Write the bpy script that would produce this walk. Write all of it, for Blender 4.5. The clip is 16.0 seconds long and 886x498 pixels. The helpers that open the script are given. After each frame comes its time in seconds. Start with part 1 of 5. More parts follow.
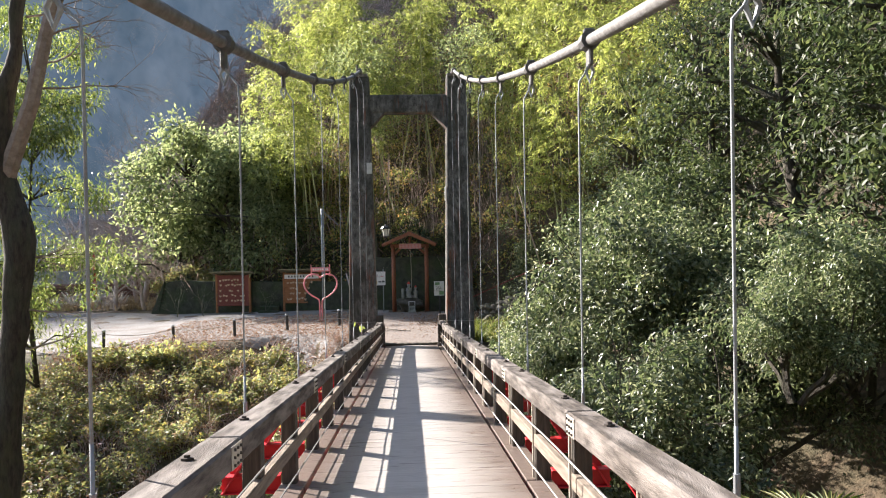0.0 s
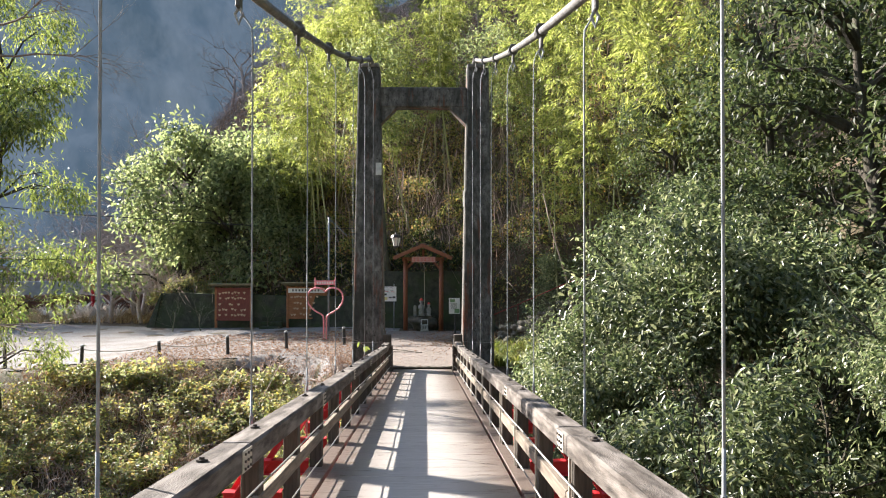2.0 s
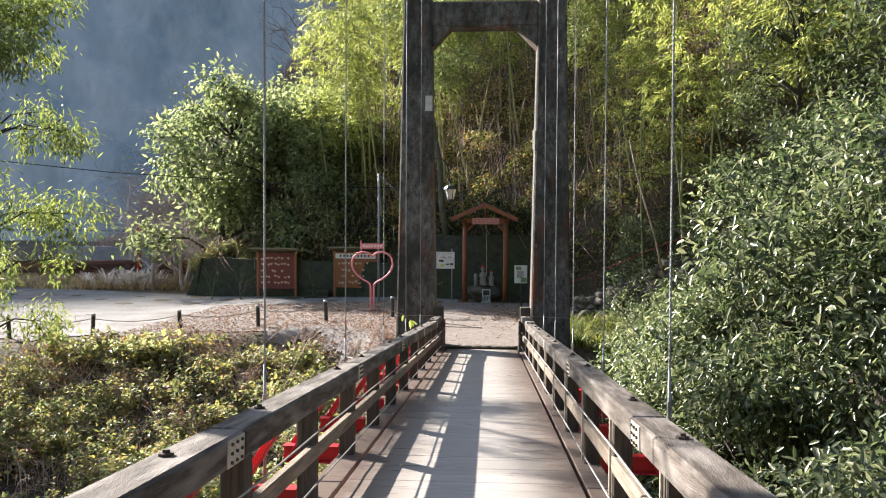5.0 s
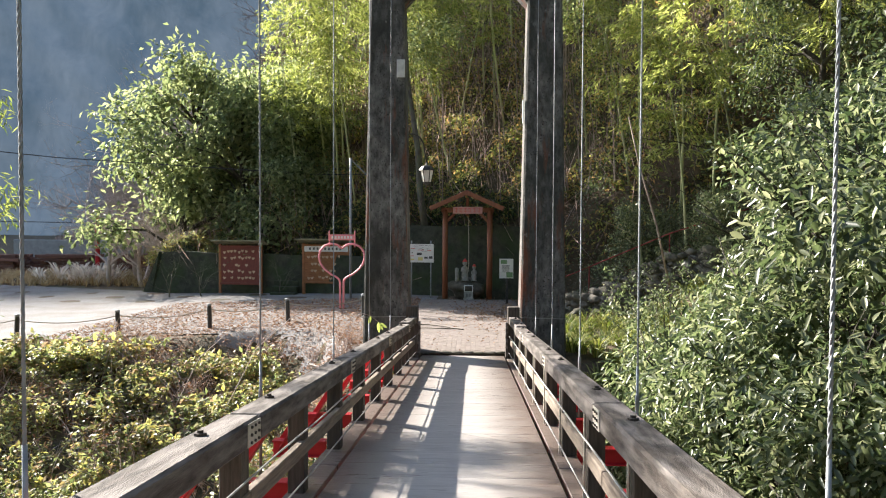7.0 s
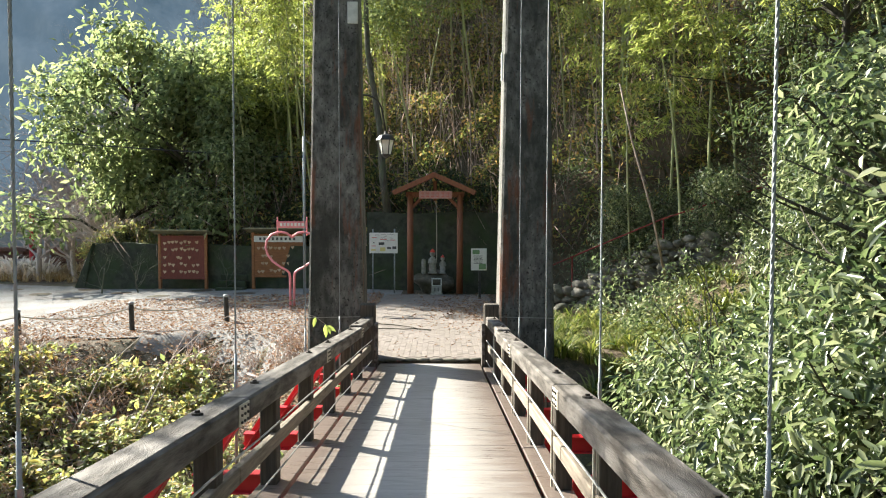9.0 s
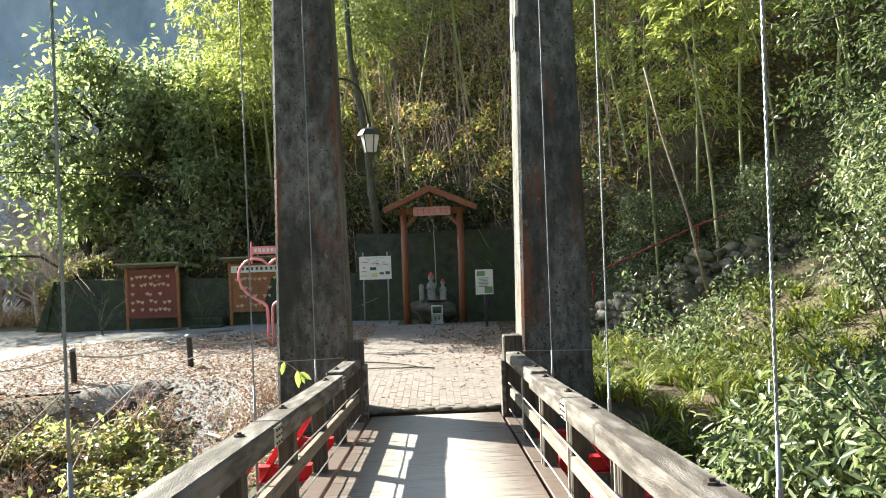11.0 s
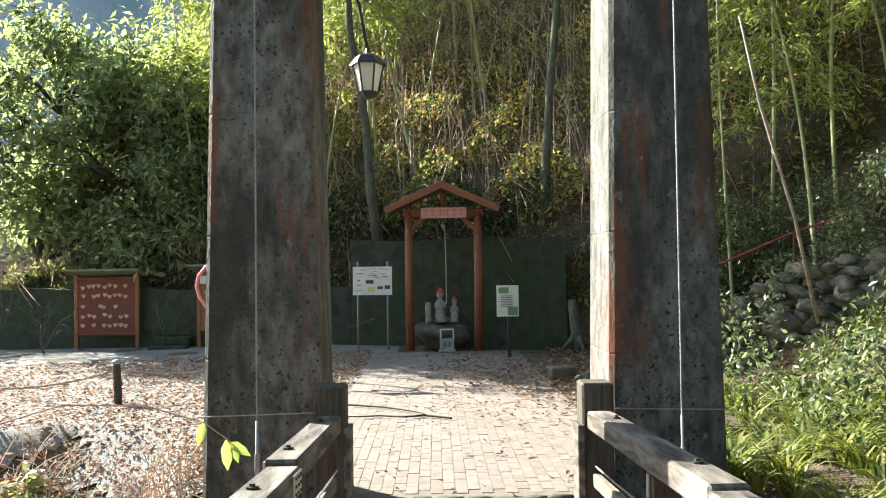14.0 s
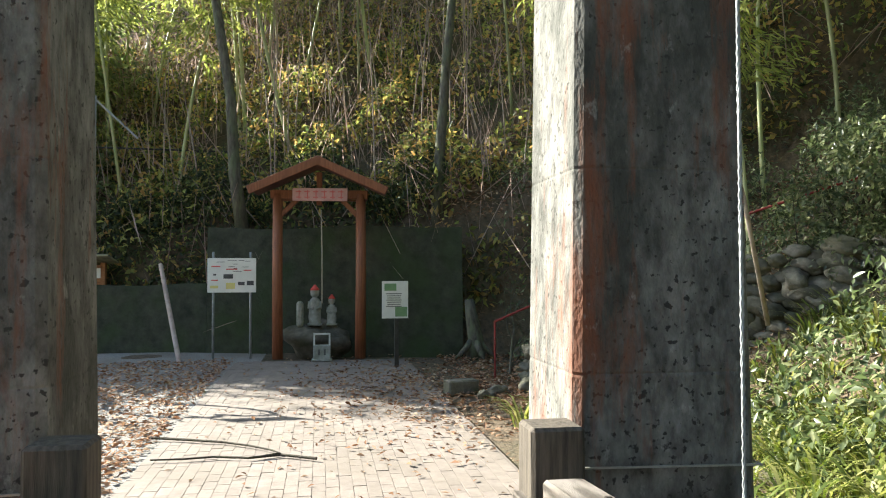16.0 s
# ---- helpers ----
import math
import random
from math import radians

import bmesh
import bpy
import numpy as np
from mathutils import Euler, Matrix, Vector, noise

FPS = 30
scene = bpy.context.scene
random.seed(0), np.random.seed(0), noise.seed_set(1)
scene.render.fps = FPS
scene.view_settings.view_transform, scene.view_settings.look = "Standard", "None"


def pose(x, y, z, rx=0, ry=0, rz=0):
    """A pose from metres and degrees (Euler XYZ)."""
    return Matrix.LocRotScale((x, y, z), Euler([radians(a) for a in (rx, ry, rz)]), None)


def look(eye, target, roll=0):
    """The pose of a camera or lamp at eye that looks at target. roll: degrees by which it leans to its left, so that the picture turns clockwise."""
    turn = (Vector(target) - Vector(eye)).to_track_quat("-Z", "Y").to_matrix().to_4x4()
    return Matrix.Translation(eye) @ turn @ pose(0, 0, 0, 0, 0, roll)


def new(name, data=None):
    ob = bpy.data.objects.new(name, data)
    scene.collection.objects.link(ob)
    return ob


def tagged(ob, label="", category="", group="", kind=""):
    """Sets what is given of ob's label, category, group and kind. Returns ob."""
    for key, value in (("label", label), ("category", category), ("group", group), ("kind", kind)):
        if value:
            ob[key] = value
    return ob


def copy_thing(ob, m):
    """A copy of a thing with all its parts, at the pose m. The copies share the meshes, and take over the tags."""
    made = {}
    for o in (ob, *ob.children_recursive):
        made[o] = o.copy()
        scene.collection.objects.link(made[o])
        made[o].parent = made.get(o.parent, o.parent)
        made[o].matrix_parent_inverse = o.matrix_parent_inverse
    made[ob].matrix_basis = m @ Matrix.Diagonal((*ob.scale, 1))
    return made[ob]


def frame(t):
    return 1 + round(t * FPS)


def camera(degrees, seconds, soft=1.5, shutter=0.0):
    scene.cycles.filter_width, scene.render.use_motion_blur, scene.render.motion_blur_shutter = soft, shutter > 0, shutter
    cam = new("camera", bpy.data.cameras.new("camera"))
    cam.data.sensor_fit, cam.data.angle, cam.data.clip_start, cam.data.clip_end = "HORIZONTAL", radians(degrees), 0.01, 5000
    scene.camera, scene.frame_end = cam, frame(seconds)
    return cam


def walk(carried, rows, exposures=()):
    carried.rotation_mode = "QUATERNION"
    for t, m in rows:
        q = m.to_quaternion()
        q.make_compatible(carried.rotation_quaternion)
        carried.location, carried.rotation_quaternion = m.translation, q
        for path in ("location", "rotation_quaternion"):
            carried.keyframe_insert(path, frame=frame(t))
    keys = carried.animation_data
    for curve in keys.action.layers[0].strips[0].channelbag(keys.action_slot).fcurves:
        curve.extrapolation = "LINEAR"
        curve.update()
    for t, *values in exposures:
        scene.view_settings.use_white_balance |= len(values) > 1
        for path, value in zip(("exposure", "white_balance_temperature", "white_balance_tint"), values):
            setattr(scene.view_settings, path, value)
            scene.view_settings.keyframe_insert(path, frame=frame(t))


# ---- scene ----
cam = camera(60.7, 16.0, soft=1.1)
METRES, EYE, TILT, LEAN, TURN = 20.5, 1.4, 3.5, 0.0, -2.55
ROWS = [
    (0.0, 0.0, 0.0, 0.0, -0.07, -4.2, 0.98),
    (0.5, 0.0014, 0.0329, -0.0041, 0.29, -3.81, 0.88),
    (1.0, -0.0018, 0.0649, -0.0092, 0.52, -3.3, 0.69),
    (1.5, -0.0008, 0.0969, -0.014, 0.44, -2.93, 0.26),
    (2.0, -0.0022, 0.1299, -0.0185, 1.16, -2.79, 0.04),
    (2.5, -0.0013, 0.1612, -0.0234, 2.03, -2.66, -0.23),
    (3.0, -0.003, 0.1925, -0.0283, 3.35, -3.08, -0.13),
    (3.5, -0.001, 0.2225, -0.0329, 4.8, -3.9, -0.09),
    (4.0, -0.0011, 0.255, -0.0381, 6.14, -4.53, 0.05),
    (6.5, -0.0104, 0.4067, -0.0595, 5.77, -5.16, 0.36),
    (7.0, -0.0097, 0.4364, -0.0627, 4.82, -5.34, 0.01),
    (7.5, -0.0121, 0.4672, -0.0677, 4.55, -5.34, 0.0),
    (8.0, -0.0117, 0.4979, -0.0718, 3.86, -5.42, -0.5),
    (8.5, -0.0155, 0.5303, -0.0771, 3.19, -5.61, -0.32),
    (9.0, -0.0159, 0.5626, -0.0811, 2.39, -5.83, 0.0),
    (11.5, -0.0299, 0.7186, -0.1044, 1.91, -3.51, 2.43),
    (12.0, -0.0336, 0.7481, -0.1084, 1.88, -3.63, 2.0),
    (12.5, -0.0364, 0.7776, -0.1126, 1.7, -3.42, 1.92),
    (13.0, -0.0405, 0.806, -0.1166, 1.61, -3.13, 1.33),
    (13.5, -0.0423, 0.8371, -0.1212, 1.65, -2.65, 1.11),
    (14.0, -0.0476, 0.8668, -0.1246, 1.86, -2.0, 0.83),
    (14.5, -0.0474, 0.8969, -0.1287, 1.59, -1.46, 0.56),
    (15.0, -0.0493, 0.9266, -0.1325, -0.12, -1.29, 0.19),
    (15.5, -0.0466, 0.9564, -0.137, -3.51, -1.62, -0.34),
    (16.0, -0.0434, 0.9865, -0.1417, -6.74, -1.71, -0.28),
]
walk(cam, [(t, pose(0, 0, EYE, TILT, LEAN, TURN) @ pose(METRES * x, METRES * y, METRES * z, 90 + pitch, roll, yaw)) for t, x, y, z, yaw, pitch, roll in ROWS],
     [(0.0, 1.94, 6500, 14), (1.0, 1.87, 6500, 14), (2.5, 2.04, 6500, 11), (3.5, 1.72, 6500, 13), (4.2, 1.84, 6500, 12), (6.5, 1.92, 6500, 12), (7.0, 2.00, 6500, 11), (7.5, 2.19, 6500, 5), (8.0, 2.06, 6500, 6), (9.0, 2.12, 6500, 3), (11.5, 2.34, 6500, 1), (12.5, 2.36, 6500, 1), (14.5, 2.42, 6500, 1), (16.0, 2.38, 6500, 2)])


# ---- light ----
SUN = Vector((-1.45, 1.16, 1.0)).normalized()
world = bpy.data.worlds.new("sky")
scene.world = world
world.use_nodes = True
wn = world.node_tree
sky = wn.nodes.new("ShaderNodeTexSky")
sky.sky_type, sky.sun_disc = "NISHITA", False
sky.sun_elevation = math.asin(SUN.z)
sky.sun_rotation = math.atan2(SUN.x, SUN.y)
sky.air_density, sky.dust_density = 1.0, 1.2
wn.links.new(sky.outputs[0], wn.nodes["Background"].inputs[0])
wn.nodes["Background"].inputs[1].default_value = 0.088
sun_data = bpy.data.lights.new("sun", "SUN")
sun_data.energy, sun_data.angle, sun_data.color = 5.0, radians(0.5), (1.0, 0.945, 0.86)
sun_lamp = new("sun", sun_data)
sun_lamp.matrix_world = look((0, 0, 40), Vector((0, 0, 40)) - SUN)


# ---- materials ----
def rgb(c):
    return (c[0], c[1], c[2], 1.0)


def surf(name, c1, c2, scale=6.0, rough=0.75, bump=0.3, bscale=60.0, stretch=(1, 1, 1), stain=None, sscale=1.2, samount=0.6,
         metal=0.0, vary=0.0, island=0.0, spec=0.4, bdist=0.01, rough2=None, spots=None, spscale=30.0, splevel=0.62, streaks=(), edges=None):
    m = bpy.data.materials.new(name)
    m.use_nodes = True
    t = m.node_tree
    n, lk = t.nodes, t.links.new
    p = n["Principled BSDF"]
    co = n.new("ShaderNodeTexCoord")
    mp = n.new("ShaderNodeMapping")
    mp.inputs["Scale"].default_value = stretch
    lk(co.outputs["Object"], mp.inputs[0])
    oi = n.new("ShaderNodeObjectInfo")
    sh = n.new("ShaderNodeVectorMath")
    sh.operation = "MULTIPLY_ADD"
    lk(oi.outputs["Random"], sh.inputs[0])
    sh.inputs[1].default_value = (37.0, 19.0, 23.0)
    lk(mp.outputs[0], sh.inputs[2])
    a = n.new("ShaderNodeTexNoise")
    a.inputs["Scale"].default_value, a.inputs["Detail"].default_value = scale, 7.0
    a.inputs["Roughness"].default_value = 0.65
    lk(sh.outputs[0], a.inputs["Vector"])
    r = n.new("ShaderNodeValToRGB")
    r.color_ramp.elements[0].position, r.color_ramp.elements[1].position = 0.32, 0.68
    r.color_ramp.elements[0].color, r.color_ramp.elements[1].color = rgb(c1), rgb(c2)
    lk(a.outputs["Fac"], r.inputs[0])
    col = r.outputs[0]

    def mixed(fac, ca, cb):
        x = n.new("ShaderNodeMix")
        x.data_type = "RGBA"
        for sock, v in ((0, fac), (6, ca), (7, cb)):
            if isinstance(v, tuple):
                x.inputs[sock].default_value = v
            elif isinstance(v, float):
                x.inputs[sock].default_value = v
            else:
                lk(v, x.inputs[sock])
        return x.outputs[2]

    def level(src, lo, hi, top):
        x = n.new("ShaderNodeMapRange")
        lk(src, x.inputs[0])
        x.inputs[1].default_value, x.inputs[2].default_value, x.inputs[4].default_value = lo, hi, top
        return x.outputs[0]

    if stain:
        b = n.new("ShaderNodeTexNoise")
        b.inputs["Scale"].default_value, b.inputs["Detail"].default_value = sscale, 5.0
        lk(sh.outputs[0], b.inputs["Vector"])
        col = mixed(level(b.outputs["Fac"], 0.42, 0.66, samount), col, rgb(stain))
    if spots:
        b = n.new("ShaderNodeTexNoise")
        b.inputs["Scale"].default_value, b.inputs["Detail"].default_value = spscale, 3.0
        lk(co.outputs["Object"], b.inputs["Vector"])
        col = mixed(level(b.outputs["Fac"], splevel, splevel + 0.05, 0.9), col, rgb(spots))
    for colour, sx, sz, lo, hi, amount in streaks:
        q = n.new("ShaderNodeMapping")
        q.inputs["Scale"].default_value = (sx, sx, sz)
        lk(co.outputs["Object"], q.inputs[0])
        b = n.new("ShaderNodeTexNoise")
        b.inputs["Scale"].default_value, b.inputs["Detail"].default_value, b.inputs["Roughness"].default_value = 1.0, 9.0, 0.68
        lk(q.outputs[0], b.inputs["Vector"])
        col = mixed(level(b.outputs["Fac"], lo, hi, amount), col, rgb(colour))
    if edges:
        # trodden pale along the middle, brown and damp towards both edges
        colour, inner, outer, amount = edges
        sep = n.new("ShaderNodeSeparateXYZ")
        lk(co.outputs["Object"], sep.inputs[0])
        ab = n.new("ShaderNodeMath")
        ab.operation = "ABSOLUTE"
        lk(sep.outputs[0], ab.inputs[0])
        wob = n.new("ShaderNodeMath")
        wob.operation = "MULTIPLY_ADD"
        lk(a.outputs["Fac"], wob.inputs[0])
        wob.inputs[1].default_value = 0.9
        lk(ab.outputs[0], wob.inputs[2])
        col = mixed(level(wob.outputs[0], inner + 0.4, outer + 0.4, amount), col, rgb(colour))
    if vary or island:
        hv = n.new("ShaderNodeHueSaturation")
        lk(col, hv.inputs["Color"])
        if island:
            g = n.new("ShaderNodeNewGeometry")
            src, amt = g.outputs["Random Per Island"], island
        else:
            src, amt = oi.outputs["Random"], vary
        x = n.new("ShaderNodeMapRange")
        lk(src, x.inputs[0])
        x.inputs[3].default_value, x.inputs[4].default_value = 1 - amt, 1 + amt
        lk(x.outputs[0], hv.inputs["Value"])
        col = hv.outputs[0]
    lk(col, p.inputs["Base Color"])
    p.inputs["Roughness"].default_value, p.inputs["Metallic"].default_value = rough, metal
    p.inputs["Specular IOR Level"].default_value = spec
    if rough2 is not None:
        x = n.new("ShaderNodeMapRange")
        lk(a.outputs["Fac"], x.inputs[0])
        x.inputs[1].default_value, x.inputs[2].default_value = 0.35, 0.65
        x.inputs[3].default_value, x.inputs[4].default_value = rough, rough2
        lk(x.outputs[0], p.inputs["Roughness"])
    if bump:
        d = n.new("ShaderNodeTexNoise")
        d.inputs["Scale"].default_value, d.inputs["Detail"].default_value = bscale, 5.0
        lk(sh.outputs[0], d.inputs["Vector"])
        u = n.new("ShaderNodeBump")
        u.inputs["Strength"].default_value, u.inputs["Distance"].default_value = bump, bdist
        lk(d.outputs["Fac"], u.inputs["Height"])
        lk(u.outputs[0], p.inputs["Normal"])
    return m


def leafy(name, colours, rough=0.45, through_light=0.4, vary=0.25, spec=0.5):
    """Leaves: one of the colours for each leaf, shining and letting some light through."""
    m = bpy.data.materials.new(name)
    m.use_nodes = True
    t = m.node_tree
    n, lk = t.nodes, t.links.new
    p, out = n["Principled BSDF"], n["Material Output"]
    g = n.new("ShaderNodeNewGeometry")
    r = n.new("ShaderNodeValToRGB")
    el = r.color_ramp.elements
    while len(el) < len(colours):
        el.new(0.5)
    for i, c in enumerate(colours):
        el[i].position, el[i].color = i / (len(colours) - 1), rgb(c)
    lk(g.outputs["Random Per Island"], r.inputs[0])
    oi = n.new("ShaderNodeObjectInfo")
    x = n.new("ShaderNodeMapRange")
    lk(oi.outputs["Random"], x.inputs[0])
    x.inputs[3].default_value, x.inputs[4].default_value = 1 - vary, 1 + vary
    hv = n.new("ShaderNodeHueSaturation")
    lk(r.outputs[0], hv.inputs["Color"])
    lk(x.outputs[0], hv.inputs["Value"])
    lk(hv.outputs[0], p.inputs["Base Color"])
    p.inputs["Roughness"].default_value, p.inputs["Specular IOR Level"].default_value = rough, spec
    tr = n.new("ShaderNodeBsdfTranslucent")
    br = n.new("ShaderNodeHueSaturation")
    br.inputs["Value"].default_value, br.inputs["Saturation"].default_value = 1.5, 1.1
    lk(hv.outputs[0], br.inputs["Color"])
    lk(br.outputs[0], tr.inputs["Color"])
    mx = n.new("ShaderNodeMixShader")
    mx.inputs[0].default_value = through_light
    lk(p.outputs[0], mx.inputs[1])
    lk(tr.outputs[0], mx.inputs[2])
    lk(mx.outputs[0], out.inputs["Surface"])
    return m


M_DECK = surf("deck_wood", (0.33, 0.3, 0.275), (0.52, 0.485, 0.455), 4, 0.42, 0.2, 40, (0.7, 6, 6), (0.42, 0.385, 0.35), 1.1, 0.5, vary=0.05, rough2=0.26, spec=0.75,
              edges=((0.1, 0.064, 0.048), 0.3, 0.78, 0.85))
M_RAIL = surf("rail_wood", (0.022, 0.016, 0.012), (0.095, 0.075, 0.06), 6, 0.8, 0.6, 30, (6, 1.0, 6), (0.34, 0.3, 0.268), 2.4, 0.5, vary=0.1)
M_POST = surf("post_wood", (0.035, 0.028, 0.022), (0.11, 0.088, 0.068), 4, 0.85, 0.4, 30, (10, 10, 0.7), vary=0.2)
M_MIDRAIL = surf("slat_wood", (0.11, 0.085, 0.062), (0.3, 0.24, 0.185), 4, 0.8, 0.4, 30, (10, 0.7, 10), vary=0.15)
M_TOWER = surf("stained_concrete", (0.05, 0.047, 0.042), (0.235, 0.225, 0.208), 5.0, 0.9, 0.9, 25, (2.0, 2.0, 1.0),
               spots=(0.022, 0.02, 0.018), spscale=30, splevel=0.615,
               streaks=(((0.035, 0.036, 0.03), 1.6, 0.7, 0.42, 0.6, 0.85), ((0.2, 0.062, 0.026), 3.1, 0.42, 0.55, 0.66, 0.75), ((0.42, 0.41, 0.38), 9.0, 5.0, 0.62, 0.7, 0.4)))
M_REDSTEEL = surf("red_paint", (0.5, 0.012, 0.02), (0.62, 0.022, 0.035), 5, 0.5, 0.1, 60, stain=(0.3, 0.02, 0.02), samount=0.5)
M_STEEL = surf("galvanised_steel", (0.2, 0.215, 0.22), (0.36, 0.375, 0.38), 10, 0.6, 0.1, 80, metal=0.3)
M_CABLE = surf("wrapped_cable", (0.13, 0.125, 0.12), (0.26, 0.25, 0.24), 14, 0.7, 0.5, 120, stain=(0.08, 0.07, 0.06), sscale=8)
M_CLAMP = surf("cast_clamp", (0.06, 0.058, 0.055), (0.16, 0.155, 0.15), 14, 0.6, 0.3, 60, metal=0.3)
M_WIRE = surf("steel_wire", (0.3, 0.3, 0.29), (0.46, 0.45, 0.43), 20, 0.5, 0.0, metal=0.6)
M_PLATE = surf("splice_plate", (0.42, 0.38, 0.3), (0.55, 0.5, 0.42), 20, 0.6, 0.1, 80, metal=0.3)
M_BOLT = surf("dark_bolt", (0.04, 0.035, 0.03), (0.1, 0.08, 0.07), 20, 0.6, 0.1, 80, metal=0.5)
M_WHITEPLATE = surf("pale_plate", (0.5, 0.5, 0.47), (0.68, 0.68, 0.64), 8, 0.6, 0.05, 80)
M_PINK = surf("pink_paint", (0.72, 0.22, 0.25), (0.82, 0.32, 0.34), 6, 0.4, 0.05, 50)
M_SOIL = surf("leafy_soil", (0.05, 0.038, 0.025), (0.16, 0.11, 0.07), 9, 0.95, 0.8, 30, stain=(0.06, 0.07, 0.03), sscale=0.5, samount=0.6, bdist=0.04)
M_GRAVEL = surf("gravel", (0.145, 0.136, 0.13), (0.33, 0.317, 0.305), 45, 0.95, 0.9, 90, stain=(0.17, 0.14, 0.12), sscale=0.9, samount=0.7, bdist=0.02)
PAVER = dict(scale=9, rough=0.9, bump=0.4, bscale=80, stain=(0.16, 0.132, 0.108), sscale=1.3, samount=0.6)
M_PAVER = surf("paving_stone", (0.17, 0.138, 0.12), (0.235, 0.197, 0.175), vary=0.07, **PAVER)
M_PAVERFIELD = surf("paving_field", (0.17, 0.138, 0.12), (0.235, 0.197, 0.175), island=0.07, **PAVER)
M_JOINT = surf("joint_sand", (0.13, 0.104, 0.088), (0.19, 0.157, 0.136), 30, 0.95, 0.4, 90)
M_MOSSWALL = surf("mossy_wall", (0.02, 0.025, 0.015), (0.065, 0.065, 0.045), 4, 0.95, 0.7, 20, stain=(0.035, 0.055, 0.018), sscale=1.5, samount=0.8, bdist=0.03)
M_STONE = surf("river_stone", (0.05, 0.047, 0.036), (0.19, 0.168, 0.138), 5, 0.9, 0.9, 40, stain=(0.05, 0.05, 0.026), sscale=2.4, samount=0.8, vary=0.35)
M_SHRINEWOOD = surf("shrine_wood", (0.16, 0.055, 0.026), (0.28, 0.105, 0.05), 4, 0.6, 0.2, 30, (9, 9, 0.7), vary=0.1)
M_SHRINEROOF = surf("shrine_roof", (0.14, 0.06, 0.045), (0.26, 0.12, 0.085), 6, 0.8, 0.4, 40, (1, 8, 1))
M_GREYSTONE = surf("statue_stone", (0.22, 0.22, 0.2), (0.4, 0.4, 0.37), 12, 0.9, 0.4, 60, stain=(0.12, 0.14, 0.09), sscale=5)
M_REDCLOTH = surf("red_cloth", (0.5, 0.06, 0.05), (0.62, 0.1, 0.08), 20, 0.9, 0.2, 90)
M_WHITEBOARD = surf("sign_white", (0.66, 0.66, 0.62), (0.76, 0.76, 0.72), 5, 0.5, 0.03, 40)
M_PLAQUE = surf("plaque_paint", (0.52, 0.27, 0.25), (0.62, 0.36, 0.33), 8, 0.6, 0.05, 40)
M_INK = surf("sign_ink", (0.05, 0.05, 0.05), (0.1, 0.1, 0.1), 9, 0.6, 0.0)
M_INKRED = surf("sign_red", (0.55, 0.1, 0.1), (0.62, 0.16, 0.14), 9, 0.6, 0.0)
M_INKYEL = surf("sign_yellow", (0.62, 0.55, 0.2), (0.7, 0.62, 0.26), 9, 0.6, 0.0)
M_INKGREEN = surf("sign_green", (0.14, 0.25, 0.12), (0.2, 0.32, 0.16), 9, 0.6, 0.0)
M_BOARDRED = surf("tablet_board", (0.13, 0.035, 0.026), (0.21, 0.06, 0.042), 5, 0.7, 0.2, 40, (6, 6, 1))
M_BOARDBROWN = surf("tablet_board_brown", (0.2, 0.08, 0.03), (0.34, 0.15, 0.06), 5, 0.7, 0.2, 40, (1, 6, 6))
M_TABLET = surf("wooden_tablet", (0.36, 0.24, 0.14), (0.6, 0.46, 0.31), 6, 0.7, 0.1, 40, island=0.3, vary=0.25)
M_PLANKROOF = surf("mossy_board_roof", (0.13, 0.12, 0.07), (0.3, 0.28, 0.17), 6, 0.9, 0.5, 30)
M_BLACK = surf("black_iron", (0.02, 0.02, 0.02), (0.05, 0.048, 0.045), 10, 0.5, 0.1, 60)
M_LANTERN = surf("lantern_glass", (0.75, 0.75, 0.7), (0.85, 0.85, 0.8), 4, 0.3, 0.0)
M_BARK = surf("bark", (0.022, 0.018, 0.014), (0.085, 0.07, 0.055), 6, 0.95, 0.9, 25, (3, 3, 0.8), stain=(0.08, 0.085, 0.05), sscale=2.5, samount=0.5, bdist=0.03)
M_TWIG = surf("bare_twig", (0.2, 0.15, 0.12), (0.36, 0.29, 0.25), 8, 0.9, 0.2, 60, vary=0.2)
M_PALETWIG = surf("pale_twig", (0.38, 0.3, 0.265), (0.6, 0.5, 0.455), 8, 0.9, 0.2, 60, vary=0.2)
M_CULM = surf("bamboo_culm", (0.22, 0.26, 0.1), (0.42, 0.43, 0.22), 3, 0.45, 0.1, 50, (6, 6, 0.6), stain=(0.38, 0.34, 0.2), sscale=2, vary=0.3)
M_ROPE = surf("rope", (0.3, 0.26, 0.2), (0.45, 0.4, 0.32), 30, 0.9, 0.3, 90)
M_RUSTRED = surf("dull_red_paint", (0.16, 0.02, 0.018), (0.26, 0.035, 0.03), 8, 0.7, 0.1, 60)
M_BRUSH = leafy("brushwood", [(0.2, 0.14, 0.12), (0.34, 0.25, 0.22), (0.48, 0.38, 0.35)], 0.9, 0.45, 0.1, 0.1)
M_PALEBARK = surf("grey_green_bark", (0.05, 0.044, 0.035), (0.16, 0.14, 0.11), 5, 0.95, 0.7, 25, (3, 3, 0.8), stain=(0.1, 0.13, 0.06), sscale=2.5, samount=0.6)
M_LUMBER = surf("rusty_lumber", (0.12, 0.055, 0.04), (0.3, 0.15, 0.11), 6, 0.85, 0.3, 30, (8, 1, 8), vary=0.4)
M_FARWALL = surf("grey_block_wall", (0.3, 0.3, 0.3), (0.42, 0.42, 0.42), 3, 0.9, 0.3, 30)

